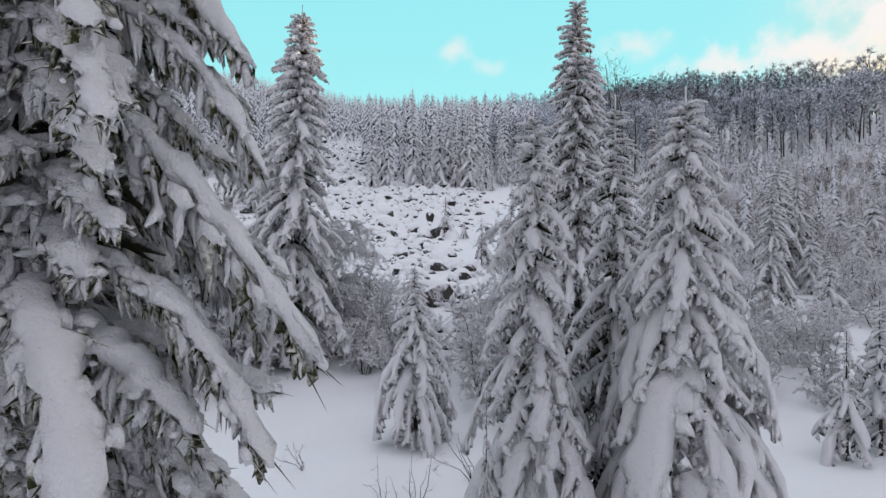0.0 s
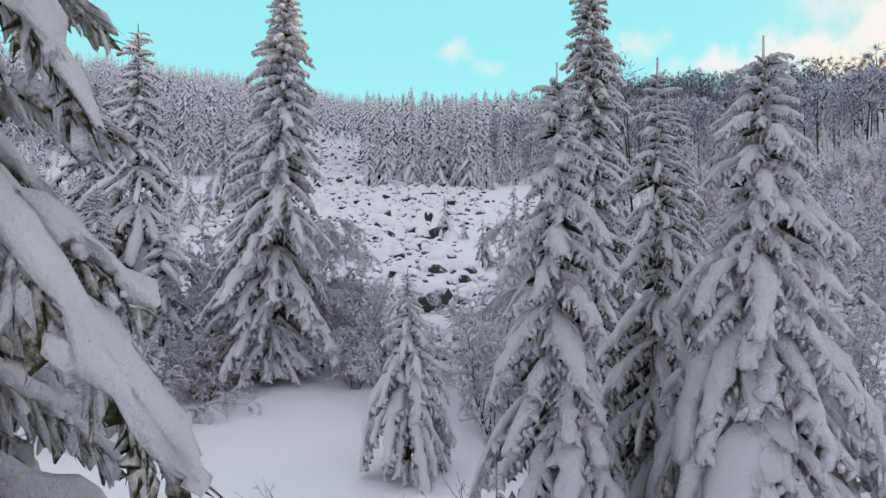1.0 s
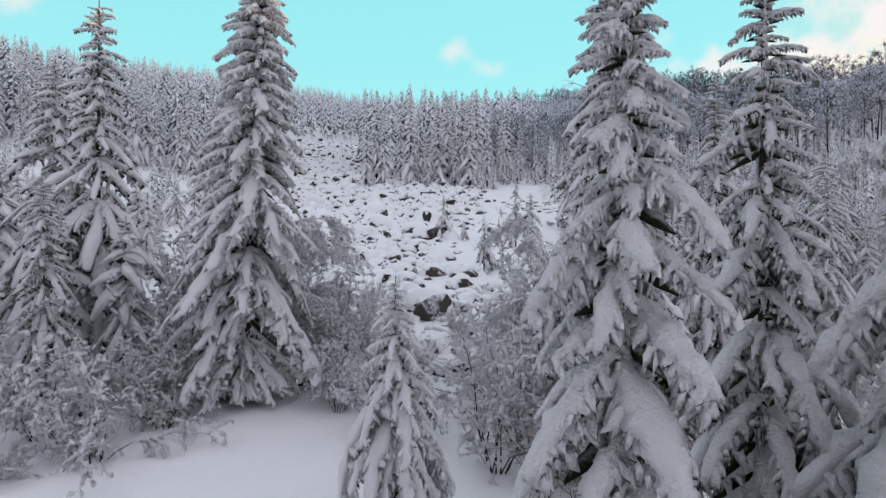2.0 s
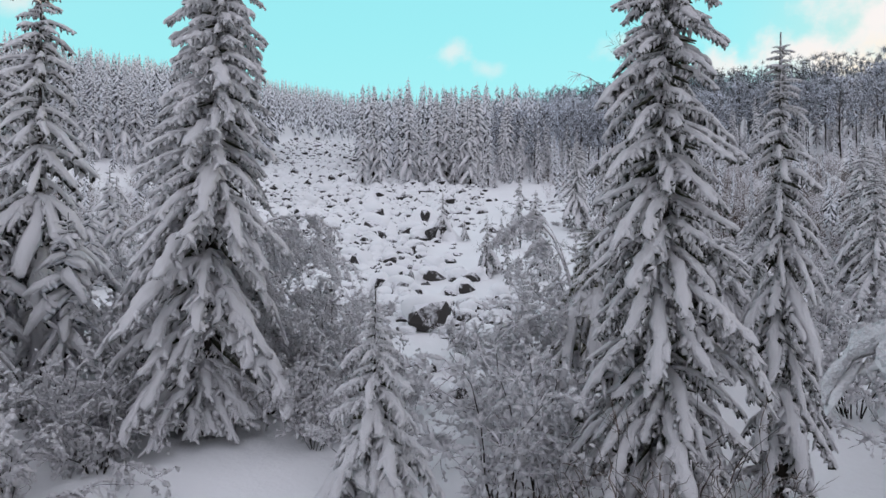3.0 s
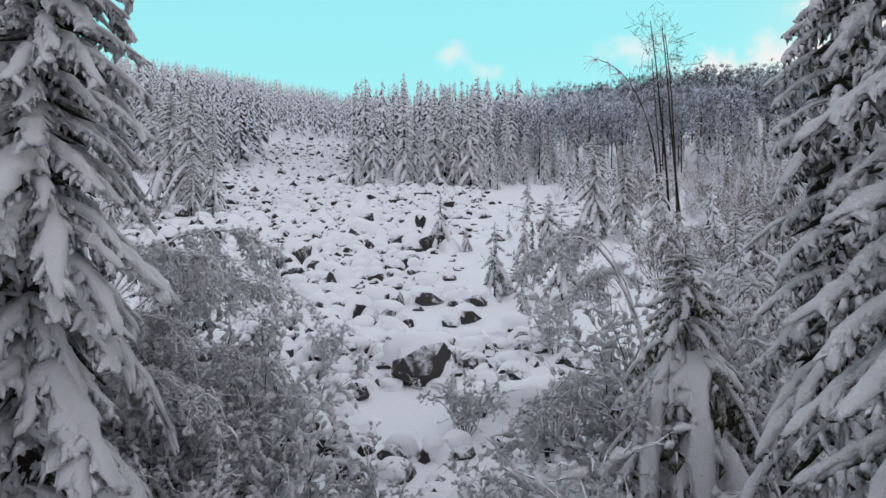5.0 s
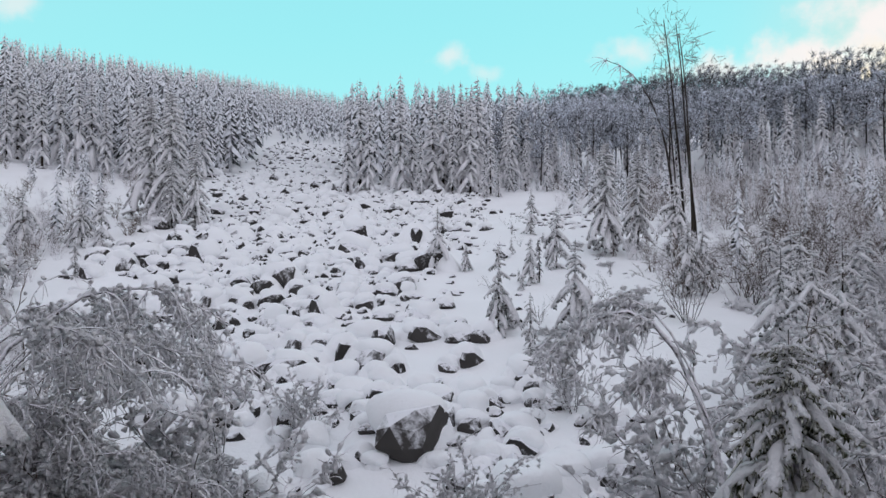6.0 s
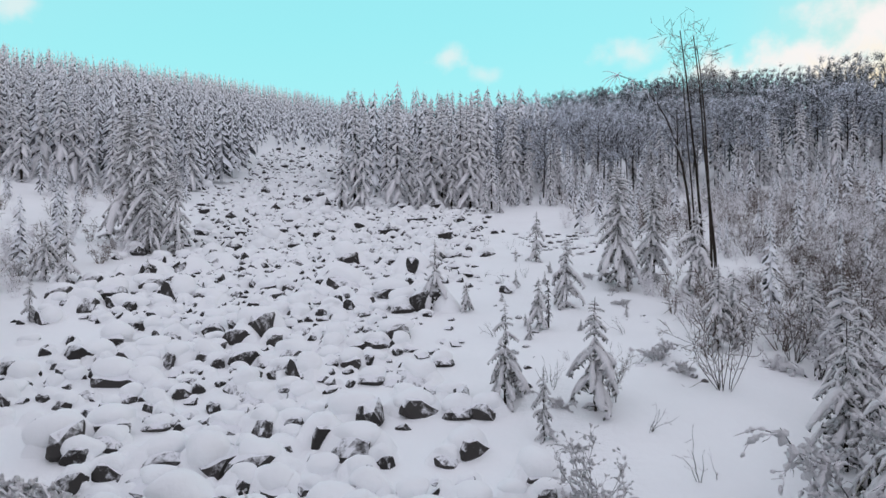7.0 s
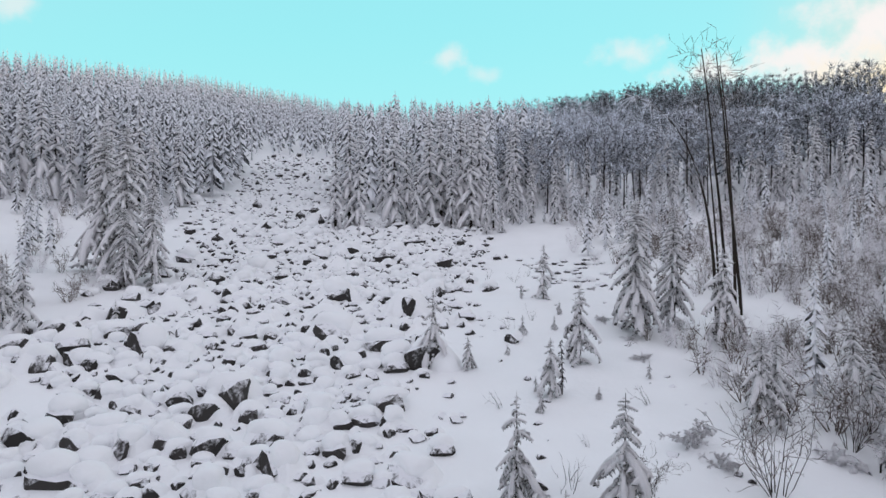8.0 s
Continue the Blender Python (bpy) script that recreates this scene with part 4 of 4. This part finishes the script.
FAR_KIT = [far_tree(200 + k, 78, 0.60, (0.115, 0.10, 0.12, 0.09, 0.105)[k]) for k in range(5)]
LOW_KIT = [far_tree(210 + k, 26, 0.65, 0.11) for k in range(5)]
ROUND_KIT = [far_beech(220 + k) for k in range(5)]
BRUSH_KIT = [brush_clump(155 + k) for k in range(5)]
for x in np.arange(8.0, 100.0, 1.3):
    SAPLINGS.append((x + rng.uniform(-0.6, 0.6), float(wood_edge(x)) + rng.uniform(-5, 2)))
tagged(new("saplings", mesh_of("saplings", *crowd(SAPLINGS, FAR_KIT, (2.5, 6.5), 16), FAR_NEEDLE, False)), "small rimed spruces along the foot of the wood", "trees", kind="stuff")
tagged(new("brown_brush", mesh_of("brown brush", *crowd(BRUSH[::2], BRUSH_KIT, (1.4, 3.0), 14), BROWN)), "brown leafless brush with a little rime on the slopes", "shrubs", kind="stuff")
tagged(new("brush", mesh_of("brush", *crowd(BRUSH[1::2], BRUSH_KIT, (1.4, 3.0), 15), RIME)), "rimed leafless brush scattered over the slopes", "shrubs", kind="stuff")
heights = Heap()
heights.add(*crowd([q for q in DEEP if q[0] < 25 and q[1] < 190], FAR_KIT, (11.5, 18.5), 5))
heights.add(*crowd([q for q in DEEP if q[0] < 25 and q[1] >= 190], LOW_KIT, (11, 17), 7))
round_crowns = [q for q in DEEP if q[0] >= 25]
heights.add(*crowd([q for q in round_crowns[::3] if q[0] < 48], FAR_KIT, (7, 13), 8))
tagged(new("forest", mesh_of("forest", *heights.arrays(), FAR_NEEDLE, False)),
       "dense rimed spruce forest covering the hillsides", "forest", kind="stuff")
# Beyond x = 48 the trees take the copies with shade in their colour.
tagged(new("dark_forest", mesh_of("dark forest", *crowd([q for q in round_crowns[::3] if q[0] >= 48], FAR_KIT, (9, 16), 8), SHADED_NEEDLE, False)),
       "spruces with little rime, the hill's shade put into their colour", "forest", kind="stuff")
leafless = [q for k, q in enumerate(round_crowns) if k % 3 == 1]
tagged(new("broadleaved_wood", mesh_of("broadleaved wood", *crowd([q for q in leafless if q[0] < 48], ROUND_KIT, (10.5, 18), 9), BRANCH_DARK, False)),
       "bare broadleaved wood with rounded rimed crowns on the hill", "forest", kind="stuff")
tagged(new("dark_broadleaved_wood", mesh_of("dark broadleaved wood", *crowd([q for q in leafless if q[0] >= 48], ROUND_KIT, (10.5, 18), 10), SHADED_TWIG, False)),
       "bare broadleaved wood, the hill's shade put into its colour", "forest", kind="stuff")


# ======== boulder field ========
def boulder(seed, level, bare=True):
    """A blocky stone whose front shows towards -y below the snow, and the pillow that tops it; the snow's crest is at a height of one."""
    r = np.random.default_rng(seed)
    v, f = ball(min(2, level))
    stone = v
    for k in range(14):
        n = r.normal(0, 1, 3)
        n /= np.linalg.norm(n)
        over = np.maximum(0, stone @ n - r.uniform(0.45, 0.8))
        stone = stone - over[:, None] * n
    stone = stone * [r.uniform(0.95, 1.25), r.uniform(0.80, 0.95), r.uniform(0.66, 0.86)] + [0, -0.46 if bare else 0.1, 0.06]
    v, g = ball(level)
    lump = sum(np.sin(v @ r.normal(0, 1.9, 3) + r.uniform(0, 6)) for _ in range(3)) / 3
    cap = v
    for k in range(6):
        n = r.normal(0, 1, 3) * [1, 1, 0.5]
        n /= np.linalg.norm(n)
        cap = cap - np.maximum(0, cap @ n - r.uniform(0.6, 0.9))[:, None] * n * 0.7
    cap = cap * [r.uniform(0.88, 1.0), r.uniform(0.78, 0.9), r.uniform(0.46, 0.56)] * (1 + 0.16 * lump[:, None])
    cap = cap + [r.uniform(-0.12, 0.12), r.uniform(-0.06, 0.14), 0.48]
    return (stone, f), (cap, g)


rng = np.random.default_rng(55)
SPOTS = []
taken = {}
for _ in range(90000):
    y = 33 + 190 * rng.random() ** 1.2
    x = rng.uniform(-46, 9)
    inside = in_field(x, y)
    if inside < -2.5:
        continue
    size = float(np.clip(rng.lognormal(-0.36 if y < 54 else -0.55, 0.45), 0.33, 1.35))
    cell = (int(x // 2), int(y // 2))
    near = [q for i in (-1, 0, 1) for j in (-1, 0, 1) for q in taken.get((cell[0] + i, cell[1] + j), ())]
    if any((q[0] - x) ** 2 + (q[1] - y) ** 2 < (0.76 * (q[2] + size)) ** 2 for q in near):
        continue
    # x, y, radius, bearing of the bare side, how bare it is, stretch, rise
    spot = (x, y, size, rng.normal(-1.5, 0.6), rng.random() < 0.85, rng.uniform(0.85, 1.4), rng.uniform(0.85, 1.45))
    taken.setdefault(cell, []).append(spot)
    if rng.random() < max(0.04, min(1.0, 0.25 + inside / 7) if y > 47 else 0.62 + inside / 4) and (y > 42 or size < 0.98):
        SPOTS.append(spot)
for k in range(46):
    SPOTS.append((rng.uniform(8.5, 16), rng.uniform(83, 97), rng.uniform(0.28, 0.62), rng.normal(-1.5, 0.6), True, 1.0, 0.8))
for k in range(30):
    SPOTS.append((rng.uniform(3, 13), rng.uniform(52, 84), rng.uniform(0.16, 0.34), rng.normal(-1.5, 0.6), True, 1.0, 0.8))
SPOTS.sort(key=lambda q: q[1])


def blanket(x0, x1, y0, y1, dx, dy):
    """One sheet of snow draped over the stones: rounded pillows that end short of each stone's bare side."""
    xs, ys = np.arange(x0, x1, dx), np.arange(y0, y1, dy)
    X, Y = np.meshgrid(xs, ys)
    bx, by = X + 0.16 * wave(X, Y, 1.7, 21) + 0.25 * wave(X, Y, 4.0, 22), Y + 0.16 * wave(X, Y, 1.7, 23) + 0.25 * wave(X, Y, 4.0, 24)
    total = np.ones_like(X)
    for x, y, size, bare, open_, stretch, rise in SPOTS:
        if not (x0 - 2 < x < x1 + 2 and y0 - 2 < y < y1 + 2):
            continue
        i0, i1 = np.searchsorted(xs, [x - 2.9 * size, x + 2.9 * size])
        j0, j1 = np.searchsorted(ys, [y - 2.9 * size, y + 2.9 * size])
        u, v = bx[j0:j1, i0:i1] - x, by[j0:j1, i0:i1] - y
        c, s = math.cos(bare), math.sin(bare)
        a, b = u * c + v * s, -u * s + v * c
        a = np.where(a > 0, a * (1.5 if open_ else 1.0), a * 0.85)
        d = (a * a + (b / stretch) ** 2) / (1.02 * size) ** 2
        dome = size * rise * np.clip(1.0 - d, 0, None) ** 0.68
        total[j0:j1, i0:i1] += np.exp(15.0 * dome) - 1
    h = np.log(total) / 15.0
    edge = np.clip((in_field(X, Y) + 2.5) / 2.0, 0, 1)
    Z = land(X, Y) + (0.98 * h - 0.06 + 0.12 * wave(X, Y, 6.0, 26)) * edge - 0.08 + 0.03 * wave(X, Y, 0.9, 25) * edge
    n = len(xs)
    i = (np.arange(len(ys) - 1)[:, None] * n + np.arange(n - 1)).ravel()
    f = np.concatenate([np.stack([i, i + 1, i + n + 1], 1), np.stack([i, i + n + 1, i + n], 1)])
    return np.stack([X, Y, Z], -1).reshape(-1, 3), f


cover = Heap()
cover.add(*blanket(-16, 10, 31, 50.1, 0.14, 0.14))
cover.add(*blanket(-28, 10, 50, 66.1, 0.18, 0.18))
cover.add(*blanket(-30, 10, 66, 100.2, 0.28, 0.28))
cover.add(*blanket(-52, 10, 100, 225, 0.5, 0.5))
tagged(new("field_snow", mesh_of("field snow", *cover.arrays(), SNOW)), "deep snow draped in pillows over the boulder field", "snow", kind="structure")
SINGLES = [q for q in SPOTS if q[1] < 80 and q[2] > 0.44 and q[0] < 7][:298]
chosen = set(SINGLES)
BOULDERS = []
for k in range(12):
    (sv, sf), (cv, cf) = boulder(300 + k, 3, k < 9)
    BOULDERS.append((mesh_of("boulder stone", sv, sf, ROCK, False), mesh_of("boulder snow", cv, cf, SNOW)))


def lie(x, y, size, bare, rise):
    """The pose of a boulder, turned with its bare side to that bearing."""
    m = pose(x, y, float(land(x, y)) - 0.06, rng.uniform(-7, 7), rng.uniform(-9, 9), math.degrees(bare) + 90)
    return m @ Matrix.Diagonal((size * rng.uniform(0.9, 1.2), size, 0.98 * size * rise, 1))


for k, (x, y, size, bare, open_, stretch, rise) in enumerate(SINGLES):
    stone, cap = BOULDERS[k % 9 if open_ else 9 + k % 3]
    ob = tagged(new("boulder", stone), "dark grey boulder under a thick rounded pillow of snow", "boulder", "boulders")
    ob.matrix_basis = lie(x, y, size, bare, rise)
    part("snow_cap", cap, ob, "smooth white snow pillow")
stones, caps = Heap(), Heap()
KIT = [boulder(320 + k, 2 if k < 5 else 1) for k in range(10)]
for spot in SPOTS:
    if spot in chosen:
        continue
    x, y, size, bare, rise = spot[:4] + spot[6:]
    (sv, sf), (cv, cf) = KIT[int(rng.integers(5)) + (0 if y < 84 else 5)]
    m = np.array(lie(x, y, size, bare, rise))
    stones.add(sv @ m[:3, :3].T + m[:3, 3], sf)
    if y > 80:
        caps.add(cv @ m[:3, :3].T + m[:3, 3], cf)
tagged(new("boulder_field", mesh_of("field stones", *stones.arrays(), ROCK, False)), "field of dark grey boulders running up the valley", "boulders", kind="stuff")
tagged(new("pillows", mesh_of("field pillows", *caps.arrays(), SNOW)), "rounded pillows of snow lying on the boulders", "snow", kind="stuff")
